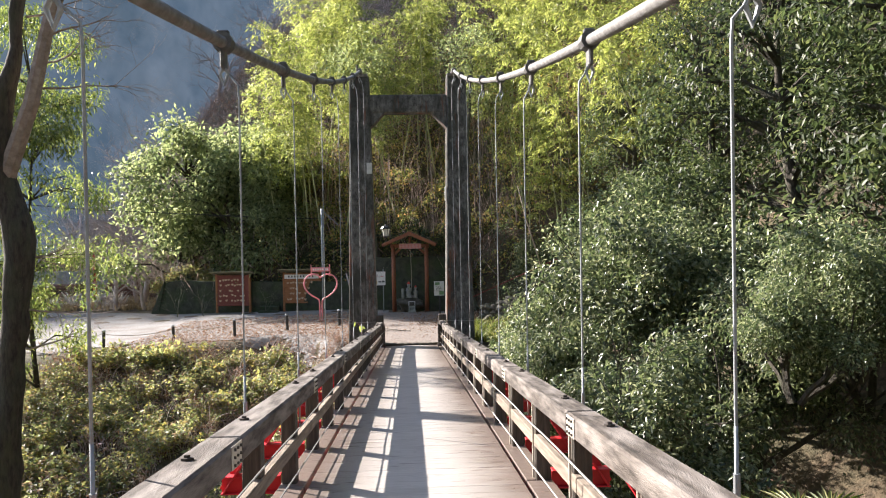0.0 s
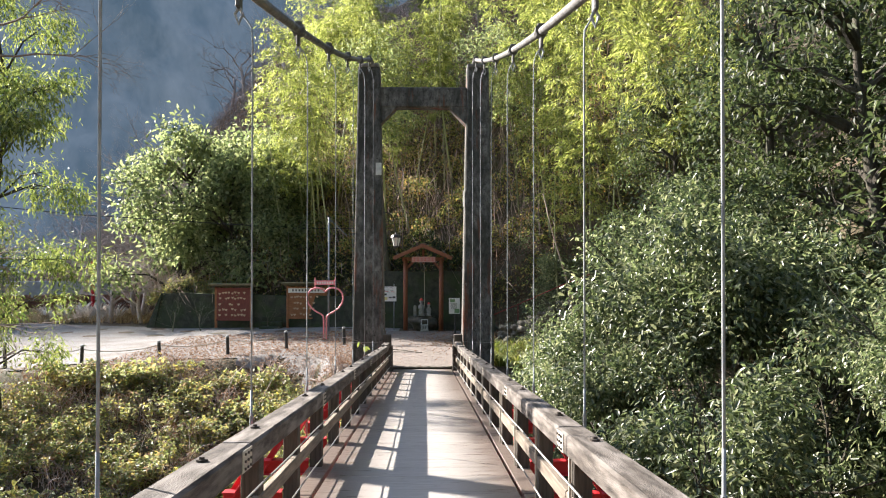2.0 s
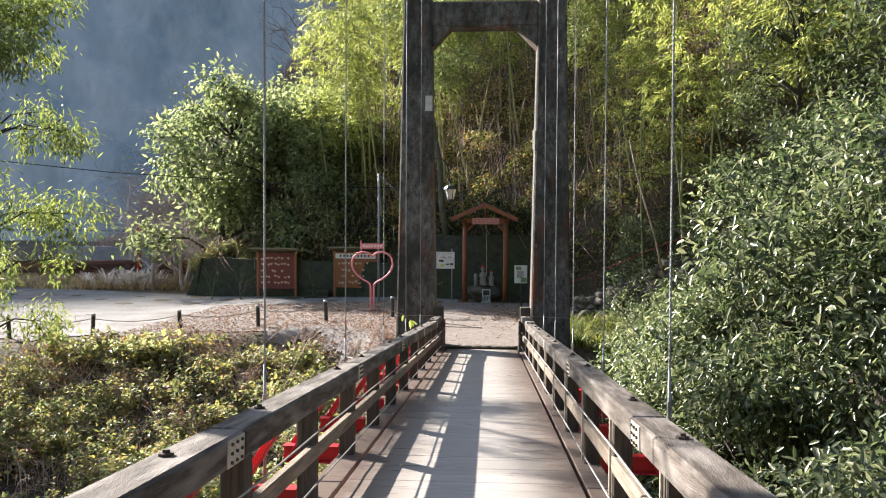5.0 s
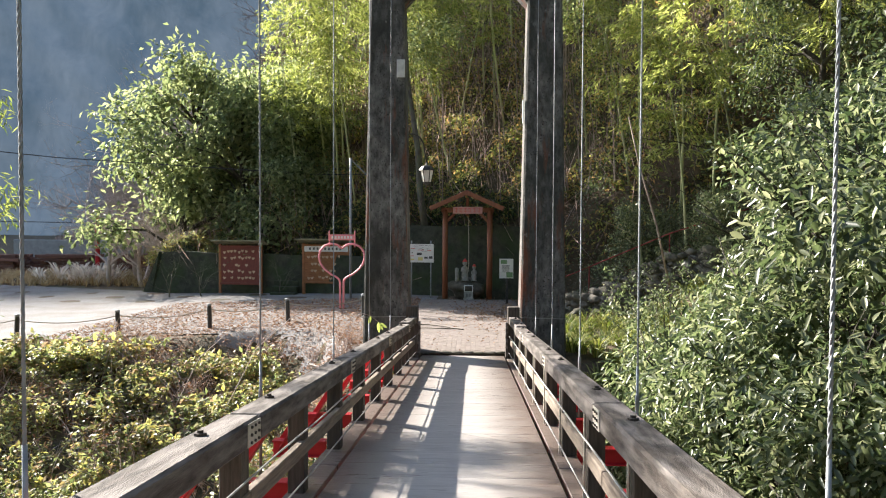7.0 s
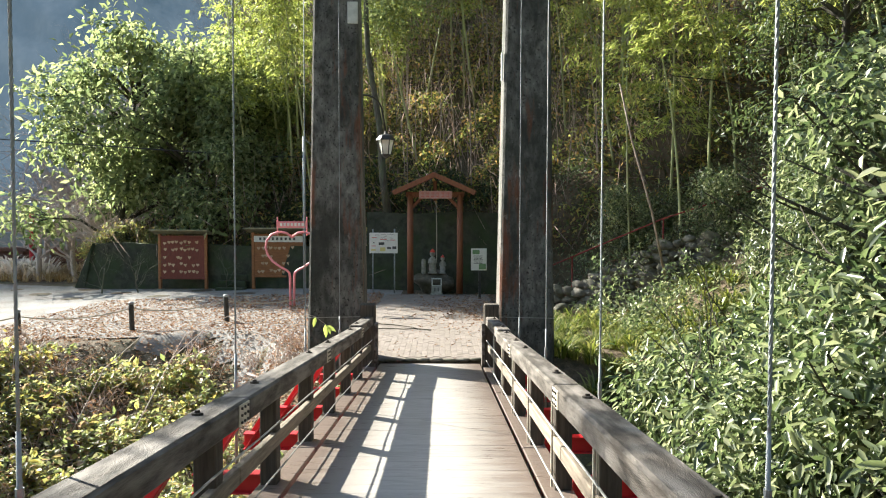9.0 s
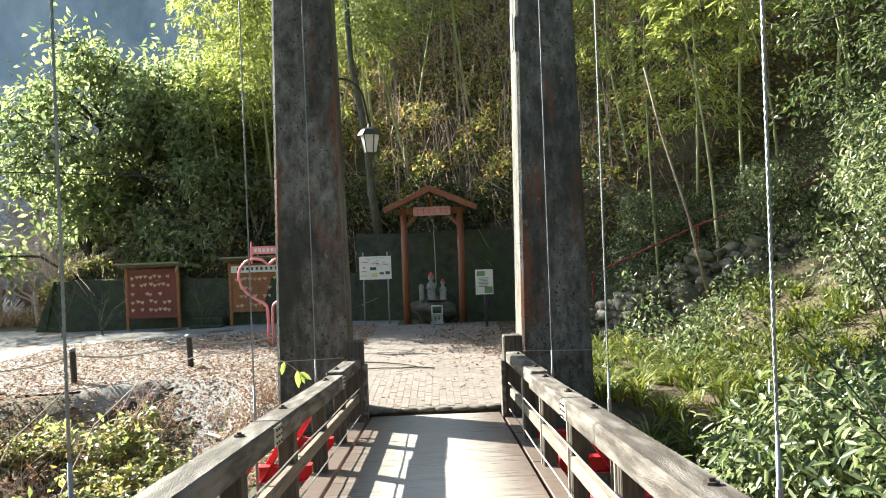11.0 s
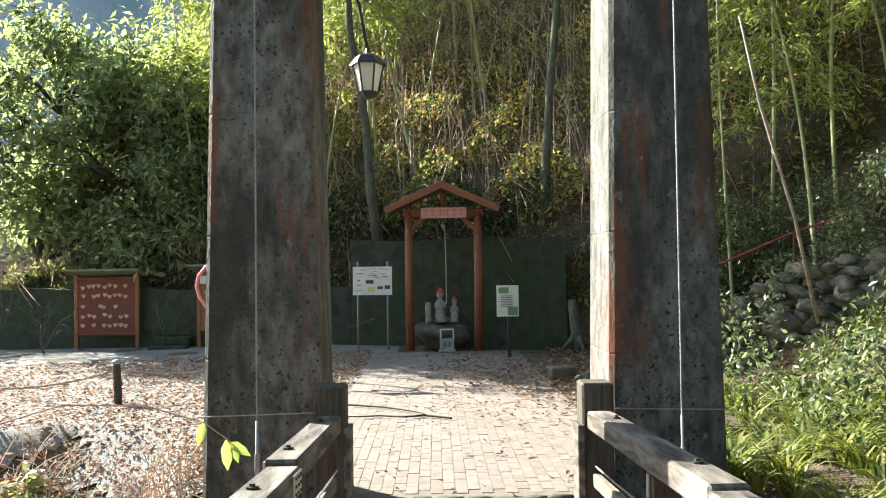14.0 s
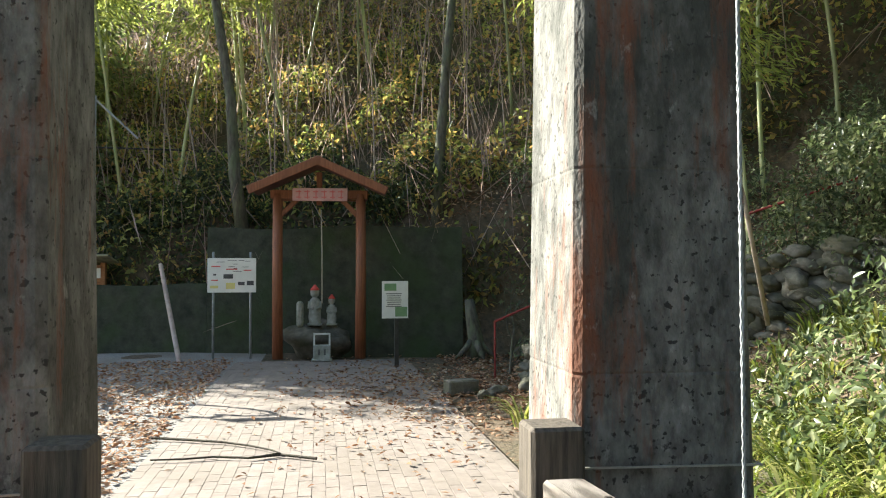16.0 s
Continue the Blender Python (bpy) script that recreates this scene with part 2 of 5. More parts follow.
L_EVER = leafy("evergreen_leaf", [(0.034, 0.052, 0.023), (0.08, 0.106, 0.046), (0.15, 0.18, 0.085), (0.31, 0.32, 0.185)], 0.32, 0.45, 0.2, 0.55)
L_DARK = leafy("dark_evergreen_leaf", [(0.028, 0.041, 0.018), (0.062, 0.085, 0.036), (0.135, 0.155, 0.064)], 0.5, 0.42, 0.25, 0.4)
L_BAMBOO = leafy("bamboo_leaf", [(0.12, 0.15, 0.04), (0.24, 0.28, 0.08), (0.44, 0.445, 0.16), (0.18, 0.215, 0.06)], 0.45, 0.55)
L_BUSH = leafy("bank_bush_leaf", [(0.12, 0.15, 0.055), (0.2, 0.23, 0.095), (0.32, 0.335, 0.15), (0.38, 0.33, 0.1), (0.23, 0.165, 0.11), (0.16, 0.195, 0.095)], 0.5, 0.5)
L_GRASS = leafy("grass_blade", [(0.045, 0.068, 0.014), (0.1, 0.13, 0.026), (0.2, 0.215, 0.055), (0.31, 0.29, 0.12)], 0.45, 0.4)
L_DRY = leafy("dry_leaf", [(0.16, 0.075, 0.04), (0.27, 0.14, 0.08), (0.36, 0.23, 0.15), (0.42, 0.32, 0.24)], 0.8, 0.15, spec=0.2)
L_DROOP = leafy("drooping_leaf", [(0.07, 0.105, 0.03), (0.14, 0.185, 0.05), (0.24, 0.28, 0.09), (0.33, 0.35, 0.12)], 0.42, 0.55)
L_STRAW = leafy("straw_blade", [(0.3, 0.2, 0.1), (0.45, 0.34, 0.19), (0.56, 0.46, 0.3)], 0.7, 0.4, 0.1, 0.2)
L_PLUME = leafy("pampas_plume", [(0.55, 0.48, 0.4), (0.72, 0.66, 0.58)], 0.8, 0.5, 0.1, 0.1)
L_HILL = leafy("hill_leaf", [(0.08, 0.1, 0.03), (0.2, 0.23, 0.07), (0.42, 0.41, 0.14), (0.46, 0.28, 0.12), (0.12, 0.14, 0.045)], 0.5, 0.55)
L_OAK = leafy("round_tree_leaf", [(0.09, 0.12, 0.055), (0.2, 0.235, 0.11), (0.34, 0.36, 0.18)], 0.5, 0.6, 0.15, 0.35)


# ---- mesh tools ----
class Builder:
    def __init__(self):
        self.v, self.f = [], []

    def add(self, verts, faces, m=None):
        k = len(self.v)
        self.v.extend([tuple(m @ Vector(p)) for p in verts] if m is not None else [tuple(p) for p in verts])
        self.f.extend([tuple(i + k for i in q) for q in faces])
        return self

    def box(self, size, m=None, bevel=0.01):
        return self.add(*chamfered(*size, bevel), m)

    def tube(self, pts, radii, sides=8, cap=True):
        pts = [Vector(p) for p in pts]
        k, n = len(self.v), len(pts)
        side = None
        for i, p in enumerate(pts):
            d = (pts[min(i + 1, n - 1)] - pts[max(i - 1, 0)]).normalized()
            if side is None:
                side = d.orthogonal().normalized()
            side = (side - d * side.dot(d)).normalized()
            up = d.cross(side)
            r = radii[i] if isinstance(radii, (list, tuple)) else radii
            for j in range(sides):
                a = math.tau * j / sides
                self.v.append(tuple(p + (side * math.cos(a) + up * math.sin(a)) * r))
        for i in range(n - 1):
            for j in range(sides):
                q = (j + 1) % sides
                self.f.append((k + i * sides + j, k + i * sides + q, k + (i + 1) * sides + q, k + (i + 1) * sides + j))
        if cap:
            self.f.append(tuple(k + j for j in reversed(range(sides))))
            self.f.append(tuple(k + (n - 1) * sides + j for j in range(sides)))
        return self

    def mesh(self, name, smooth=False):
        me = bpy.data.meshes.new(name)
        me.from_pydata(self.v, [], self.f)
        if smooth:
            me.polygons.foreach_set("use_smooth", [True] * len(me.polygons))
        me.update()
        return me


CHAMFERS = {}


def chamfered(sx, sy, sz, b):
    """Corners and faces of a box with its edges cut."""
    key = (round(sx, 4), round(sy, 4), round(sz, 4), round(b, 4))
    if key not in CHAMFERS:
        bm = bmesh.new()
        bmesh.ops.create_cube(bm, size=1.0)
        for v in bm.verts:
            v.co = (v.co.x * sx, v.co.y * sy, v.co.z * sz)
        if b:
            bmesh.ops.bevel(bm, geom=list(bm.edges), offset=b, segments=1, affect="EDGES")
        bm.verts.index_update()
        CHAMFERS[key] = ([tuple(v.co) for v in bm.verts], [tuple(v.index for v in f.verts) for f in bm.faces])
        bm.free()
    return CHAMFERS[key]


def np_mesh(name, verts, faces, smooth=False):
    me = bpy.data.meshes.new(name)
    me.vertices.add(len(verts))
    me.vertices.foreach_set("co", np.asarray(verts, dtype=np.float32).ravel())
    k = faces.shape[1]
    me.loops.add(faces.size)
    me.loops.foreach_set("vertex_index", faces.astype(np.int32).ravel())
    me.polygons.add(len(faces))
    me.polygons.foreach_set("loop_start", np.arange(len(faces), dtype=np.int32) * k)
    if smooth:
        me.polygons.foreach_set("use_smooth", np.ones(len(faces), dtype=bool))
    me.update(calc_edges=True)
    return me


def part(name, shape, material, parent=None, label="", at=None, smooth=False):
    me = shape.mesh(name, smooth) if isinstance(shape, Builder) else shape
    if not me.materials:
        me.materials.append(material)
    ob = new(name, me)
    if parent is not None:
        ob.parent = parent
    if at is not None:
        ob.matrix_basis = at
    if label:
        ob["label"] = label
    if name in ("stem_tangle", "foliage", "branchwork", "twig_spray", "limb_frame", "crown"):
        ob["kind"] = "stuff"
    return ob


def thing(name, label, category, at=None, group="", kind=""):
    ob = new(name)
    if at is not None:
        ob.matrix_basis = at
    return tagged(ob, label, category, group, kind)


def structure(name, shape, material, label="", category="", smooth=False):
    return tagged(part(name, shape, material, None, smooth=smooth), label, category, kind="structure")


def unit(a):
    return a / np.maximum(np.linalg.norm(a, axis=1, keepdims=True), 1e-6)


def leaf_mesh(name, base, way, up, length, width, fold=0.25, fine=True, bend=0.0):
    """Many leaves at once: base points, directions, face normals, lengths and widths."""
    way = unit(way)
    side = unit(np.cross(way, up))
    nor = np.cross(side, way)
    L, W = length[:, None], width[:, None]
    tip = base + way * L - nor * (bend * L)
    if fine:
        l1 = base + way * L * 0.3 - side * W * 0.42 + nor * W * fold
        r1 = base + way * L * 0.3 + side * W * 0.42 + nor * W * fold
        l2 = base + way * L * 0.68 - side * W * 0.36 + nor * (W * fold - bend * L * 0.35)
        r2 = base + way * L * 0.68 + side * W * 0.36 + nor * (W * fold - bend * L * 0.35)
        v = np.stack([base, l1, l2, tip, r2, r1], axis=1).reshape(-1, 3)
        k = np.arange(len(base))[:, None] * 6
        f = np.concatenate([k + np.array([[0, 3, 2, 1]]), k + np.array([[0, 5, 4, 3]])], axis=1).reshape(-1, 4)
    else:
        l1 = base + way * L * 0.45 - side * W * 0.5 + nor * W * fold
        r1 = base + way * L * 0.45 + side * W * 0.5 + nor * W * fold
        v = np.stack([base, l1, tip, r1], axis=1).reshape(-1, 3)
        k = np.arange(len(base))[:, None] * 4
        f = np.concatenate([k + np.array([[0, 2, 1]]), k + np.array([[0, 3, 2]])], axis=1).reshape(-1, 3)
    return np_mesh(name, v, f)


def clumps(rng, blobs, count, per, reach, length, width, droop=0.35, fine=True, shell=0.35, name="foliage", aim=0.6):
    """Leaves in sprays at the ends of twigs, over the outside of some ellipsoids."""
    vol = np.array([(b[3] * b[4] + b[4] * b[5] + b[3] * b[5]) for b in blobs])
    pick = rng.choice(len(blobs), count, p=vol / vol.sum())
    bl = np.array(blobs)[pick]
    d = unit(rng.normal(size=(count, 3)))
    rad = (1 - shell * rng.random(count) ** 1.5)[:, None] * (1 + 0.16 * rng.normal(size=(count, 1)))
    c = bl[:, :3] + d * bl[:, 3:6] * rad
    out = unit(d / bl[:, 3:6])
    cc = np.repeat(c, per, axis=0)
    oo = np.repeat(out, per, axis=0)
    n = len(cc)
    w = unit(rng.normal(size=(n, 3)) + oo * aim)
    w[:, 2] -= droop
    w = unit(w)
    base = cc + rng.normal(size=(n, 3)) * reach
    up = unit(oo * 0.7 + rng.normal(size=(n, 3)) * 0.45 + np.array([[0, 0, 0.8]]))
    return leaf_mesh(name, base, w, up, length * rng.uniform(0.65, 1.25, n), width * rng.uniform(0.7, 1.2, n), fine=fine)


def branchy(rng, start, way, length, radius, depth, b, spread=0.55, sides=5, lift=0.1, ends=None):
    """A limb that forks down to twigs, into the builder b."""
    p, d = Vector(start), Vector(way).normalized()
    steps = 5 if depth > 1 else 3
    pts, rs = [p.copy()], [radius]
    for i in range(steps):
        d = (d + Vector(rng.normal(0, 0.17, 3)) + Vector((0, 0, lift * 0.3))).normalized()
        p = p + d * (length / steps)
        pts.append(p.copy())
        rs.append(radius * (1 - 0.55 * (i + 1) / steps))
    b.tube(pts, rs, sides if radius > 0.02 else 3, cap=False)
    if ends is not None and depth <= 1:
        ends.append(tuple(p))
    if depth <= 0:
        return
    for i in range(2 + int(rng.integers(0, 3))):
        j = int(rng.integers(steps // 2, steps + 1))
        nd = (d + Vector(rng.normal(0, spread, 3)) + Vector((0, 0, lift))).normalized()
        branchy(rng, pts[j], nd, length * rng.uniform(0.5, 0.8), rs[j] * 0.7, depth - 1, b, spread, sides, lift, ends)


# ---- the lie of the land ----
SLOPE = -0.0817
PITCH = math.degrees(math.atan(SLOPE))


def deck_z(y):
    return 0.04 + SLOPE * y


def smooth(a, b, x):
    t = np.clip((x - a) / (b - a), 0.0, 1.0)
    return t * t * (3 - 2 * t)


def wall_y(x):
    return 35.4 - 0.32 * x


def hill_foot(y):
    return np.interp(y, [41, 50, 60, 80, 100], [-14.2, -16.5, -27.0, -40.0, -51.0])


def land(x, y):
    x, y = np.asarray(x, dtype=float), np.asarray(y, dtype=float)
    z = -1.88 + 0.035 * np.clip(x + 3, -9, 0)
    edge = np.interp(x, [-40, -14, -10.5, -6.3, -4.6, -3.2, -2.0, 2.0, 3.0, 6.0, 12.0], [24.0, 24.8, 25.4, 26.3, 27.4, 26.6, 24.0, 23.9, 24.0, 23.0, 20.0])
    d = np.clip(edge - y, 0, None)
    drop = 0.40 * d + 0.12 * np.minimum(d, 1.5)
    drop = 6.2 * (1 - np.exp(-drop / 6.2))
    z = z - drop
    # hillside past the retaining wall
    h = np.clip(y - wall_y(x) - 0.2, 0, None)
    hillfac = smooth(0.0, 1.0, (x - hill_foot(y)) / np.interp(y, [41, 50, 60, 100], [7.0, 12.0, 24.0, 42.0]))
    wt = 0.2 + 0.35 * smooth(-4, -1, x) * 1.0
    rise = (np.minimum(h * 4, 1.9 + wt) + 0.72 * (np.clip(h - 0.3, 0, 17) + 0.75 * np.clip(h - 17.3, 0, 30))) * hillfac
    z = z + rise
    # slope up on the other side of the stream path
    r = np.clip(x - 4.3 - 0.12 * (30 - y), 0, None)
    z = z + 0.75 * np.clip(r, 0, 40) * smooth(8, 20, y) + 0.45 * np.clip(x - 7, 0, 40) * (1 - smooth(8, 20, y))
    far = smooth(70, 160, np.hypot(x, y - 20))
    z = z * (1 - far) + far * (-2.5 + 6 * smooth(-30, 60, x))
    return z


def steps_of(*spans):
    out = []
    for a, b, s in spans:
        out.extend(np.arange(a, b, s))
    return np.array(out)


gx = steps_of((-900, -120, 60), (-120, -30, 5), (-30, -15, 1), (-15, 9, 0.3), (9, 30, 1), (30, 120, 6), (120, 901, 60))
gy = steps_of((-900, -60, 60), (-60, 0, 4), (0, 15, 1), (15, 40, 0.3), (40, 80, 1.5), (80, 160, 5), (160, 901, 60))
GX, GY = np.meshgrid(gx, gy)
GZ = land(GX, GY) + 0.05 * np.sin(GX * 2.3 + GY * 0.7) * np.sin(GY * 1.9) * (smooth(0, 1.0, wall_y(GX) * 0 + np.abs(GY - 30) - 4.5))
nx, ny = len(gx), len(gy)
ii = (np.arange(ny - 1)[:, None] * nx + np.arange(nx - 1)[None, :]).ravel()
structure("ground", np_mesh("ground", np.stack([GX.ravel(), GY.ravel(), GZ.ravel()], 1), np.stack([ii, ii + 1, ii + nx + 1, ii + nx], 1), True), M_SOIL,
          "brown leafy earth of the river bank and hillside", "ground")


def patch(name, x0, x1, y0, y1, step, keep, lift, material, label, category):
    """A thin surface that follows the land where keep(x, y) holds."""
    xs, ys = np.arange(x0, x1 + step, step), np.arange(y0, y1 + step, step)
    X, Y = np.meshgrid(xs, ys)
    Z = land(X, Y) + lift
    n = len(xs)
    k = (np.arange(len(ys) - 1)[:, None] * n + np.arange(n - 1)[None, :]).ravel()
    ok = keep(X.ravel()[k], Y.ravel()[k])
    k = k[ok]
    return structure(name, np_mesh(name, np.stack([X.ravel(), Y.ravel(), Z.ravel()], 1), np.stack([k, k + 1, k + n + 1, k + n], 1), True), material, label, category)


def in_yard(x, y):
    w = 0.35 * np.sin(x * 1.7 + y) + 0.25 * np.sin(x * 4.1 - y * 3)
    edge = np.interp(x, [-40, -14, -10.5, -6.3, -4.6, -3.4, -2.0, -1.4], [25.5, 26.0, 26.0, 26.6, 26.8, 24.8, 23.6, 23.9])
    return (y > edge + w) & (y < wall_y(x) + 0.1) & (x < -1.2 + 0.15 * w)


patch("gravel_yard", -34, -1.0, 23.5, 48, 0.2, in_yard, 0.03, M_GRAVEL, "pale gravel yard strewn with fallen leaves", "yard")


# ---- bridge ----
def sloped(x, y, up, rz=0):
    return pose(x, y, deck_z(y) + up, PITCH, 0, rz)


deck = tagged(new("bridge_deck"), "weathered grey-brown plank deck of the footbridge", "bridge deck", kind="structure")
plank = None
rng = np.random.default_rng(3)
for k in range(150):
    y = 23.62 - 0.2 * k
    if plank is None:
        plank = Builder().box((1.6, 0.1992, 0.05), bevel=0.0015).mesh("plank")
    part("plank", plank, M_DECK, deck, at=sloped(0.02, y, -0.025 + float(rng.normal(0, 0.0005)), float(rng.normal(0, 0.02))))
for s in (-1, 1):
    b = Builder()
    for k in range(10):
        b.box((0.2, 2.985, 0.06), sloped(0.02 + s * 0.94, 22.2 - 3 * k, -0.045), 0.006)
    part("edge_board", b, M_DECK, deck, "weathered board outside the gap along the deck")
    b = Builder()
    for k in range(10):
        b.box((0.14, 2.99, 0.24), sloped(0.02 + s * 0.7, 22.2 - 3 * k, -0.19), 0.006)
    part("girder", b, M_REDSTEEL, deck, "red painted steel girder under the planks")

RAIL_TOP = 0.72
POST_STEP = 1.345


def railing(s):
    r = thing("railing", "weathered timber bridge railing with wires between posts", "railing", group="bridge railings")
    x = 0.02 + s * 0.94
    y = 23.3
    k = 0
    lens = [2.4, 1.75] + [2.98] * 8 if s > 0 else [1.7] + [2.98] * 9
    for ln in lens:
        # the last length is hung a little higher on the end post
        up, nose = (0.04, 0.9) if k == 0 else (0.0, 0.0)
        top = part("top_rail", Builder().box((0.175, ln - 0.006, 0.13), bevel=0.014), M_RAIL, r, at=sloped(x + s * up * 0.4, y - ln / 2, RAIL_TOP - 0.065 + up) @ pose(0, 0, 0, nose))
        for dy in (-0.32, 0.32):
            bolt = Builder().tube([(0, 0, 0), (0, 0, 0.012)], 0.028, 8).tube([(0, 0, 0.012), (0, 0, 0.024)], 0.014, 6)
            part("bolt_head", bolt, M_BOLT, top, "dark bolt head", pose(0.02 * s, dy * ln, 0.064))
        if k > (s > 0):
            pl = Builder().box((0.006, 0.2, 0.11), bevel=0.002)
            sp = part("splice_plate", pl, M_PLATE, top, "pale riveted steel splice plate", pose(-s * 0.0905, ln / 2 - 0.12, 0))
            rivet = Builder().tube([(0, 0, 0), (-s * 0.009, 0, 0)], 0.008, 6).mesh("rivet")
            for i in range(3):
                for j in range(3):
                    part("rivet", rivet, M_BOLT, top, at=pose(-s * 0.093, ln / 2 - 0.18 + 0.06 * i, -0.036 + 0.036 * j))
        part("mid_rail", Builder().box((0.05, ln - 0.01, 0.095), bevel=0.006), M_MIDRAIL, r, at=sloped(x - s * 0.01, y - ln / 2, 0.29))
        y -= ln
        k += 1
    post = Builder().box((0.11, 0.13, 0.66), bevel=0.006).mesh("post")
    rod = Builder().tube([(0, 0, -0.3), (0, 0, 0.3)], 0.008, 6).mesh("rod")
    yy = 22.02 if s < 0 else 21.9
    while yy > -5.5:
        part("post", post, M_POST, r, at=pose(x + s * 0.03, yy, deck_z(yy) + 0.27))
        # Right-hand posts get a pale strip that imitates their sunlit edge.
        if s > 0:
            part("rod", rod, M_PLATE, r, "pale thin strip standing in for a sunlit post edge", pose(x - s * 0.04, yy - 0.02, deck_z(yy) + 0.3))
        yy -= POST_STEP
    for up in (0.13, 0.44):
        pts = [(x - s * 0.075, y, deck_z(y) + up + 0.004 * math.sin(y * 3)) for y in np.arange(-5.5, 23.2, 0.5)]
        part("wire", Builder().tube(pts, 0.006, 5), M_WIRE, r, "thin steel guard wire")
    return r


railing(-1)
railing(1)
for s in (-1, 1):
    e = thing("end_post", "thick dark timber post closing the bridge railing", "post", group="end posts")
    part("post", Builder().box((0.23, 0.22, 1.05), pose(0.02 + s * 0.97, 23.5, -0.93 - 0.5), 0.015), M_POST, e)
    part("facing", Builder().box((0.05, 0.2, 0.72), pose(0.02 + s * 0.84, 23.46, -1.56), 0.006), M_RAIL, e, "pale sawn facing board")

# red outriggers beside the posts
HANGERS = [22.6 - 2.79 * k for k in range(10)]


def outrigger(s):
    g = thing("outrigger_bracket", "bright red painted steel outrigger bracket beside the railing", "bracket", group="red outriggers")
    b = Builder()
    b.box((0.46, 0.012, 0.12), pose(s * 1.29, 0, -0.04), 0.002)
    b.box((0.46, 0.1, 0.01), pose(s * 1.29, 0, 0.025), 0.002)
    b.box((0.46, 0.1, 0.01), pose(s * 1.29, 0, -0.105), 0.002)
    part("beam", b, M_REDSTEEL, g)
    a, c = Vector((s * 1.5, 0, -0.1)), Vector((s * 1.06, 0, 0.58))
    mid, d = (a + c) / 2, c - a
    ang = math.degrees(math.atan2(d.x, d.z))
    b = Builder().box((0.014, 0.11, d.length), pose(mid.x, 0, mid.z, 0, ang, 0), 0.002)
    b.box((0.06, 0.012, d.length), pose(mid.x + s * 0.025, 0.05, mid.z, 0, ang, 0), 0.002)
    part("strut", b, M_REDSTEEL, g)
    return g


for s in (-1, 1):
    y0 = (22.02 if s < 0 else 21.9) + 0.1
    first = outrigger(s)
    first.matrix_basis = pose(0.02, y0, deck_z(y0))
    for k in range(1, 20):
        copy_thing(first, pose(0.02, y0 - POST_STEP * k, deck_z(y0 - POST_STEP * k)))


def cable_z(y):
    return 2.275 + 0.0868 * y + 0.0043 * y * y


for s in (-1, 1):
    cx = 0.02 + s * 1.41
    c = thing("suspension_cable", "thick grey wrapped main cable of the footbridge", "cable", group="main cables")
    pts = [(cx, y, cable_z(y)) for y in np.arange(-8, 23.4, 0.4)] + [(cx, 23.7, 6.62), (cx, 24.3, 6.6), (cx, 25.0, 6.2), (cx, 27.0, 5.0)]
    part("cable", Builder().tube(pts[:-2], 0.046, 10), M_CABLE, c, smooth=True)
    for y in HANGERS:
        h = thing("hanger", "thin vertical steel hanger rope with a turnbuckle", "hanger", group="hangers")
        zt, zb = cable_z(y), deck_z(y) - 0.1
        bx = cx - s * (0.09 if s > 0 else 0.11)
        b = Builder()
        lo, hi = zb + 0.55, zt - 0.2
        strands, turns, fat = (3, 60, 0.0045) if y > 10 else (1, 0, 0.0078)
        for q in range(strands):
            line = []
            for z in np.linspace(lo, hi, 200 if turns else 24):
                u, off = (z - lo) / (hi - lo), 0.0038 if turns else 0.0
                line.append((bx + (cx - bx) * u ** 60 + off * math.cos(z * turns + q * 2.09), y + off * math.sin(z * turns + q * 2.09), z))
            b.tube(line, fat, 4 if turns else 6)
        part("rope", b, M_STEEL, h, smooth=True)
        b = Builder().tube([(bx, y, zb), (bx, y, zb + 0.5), (bx, y, zb + 0.92)], [0.0115, 0.0115, 0.009], 8)
        part("turnbuckle", b, M_STEEL, h, "galvanised turnbuckle sleeve", smooth=True)
        b = Builder().tube([(bx, y, zb + 0.62), (bx, y, zb + 0.72)], 0.0155, 8)
        part("collar", b, M_STEEL, h)
        b = Builder()
        b.tube([(cx, y - 0.06, zt), (cx, y + 0.06, zt)], 0.078, 10)
        b.box((0.035, 0.12, 0.16), pose(cx, y, zt - 0.12), 0.01)
        b.box((0.09, 0.05, 0.05), pose(cx, y, zt + 0.07), 0.01)
        part("clamp", b, M_CLAMP, h, "dark cast cable clamp")
        b = Builder().tube([(cx, y, zt - 0.18), (cx + 0.03, y, zt - 0.24), (cx, y, zt - 0.32), (cx - 0.03, y, zt - 0.24), (cx, y, zt - 0.18)], 0.014, 6)
        part("shackle", b, M_STEEL, h, "steel shackle")

# tower
tower = thing("bridge_tower", "tall stained concrete portal tower of the suspension bridge", "tower", pose(0, 0.24, 0))


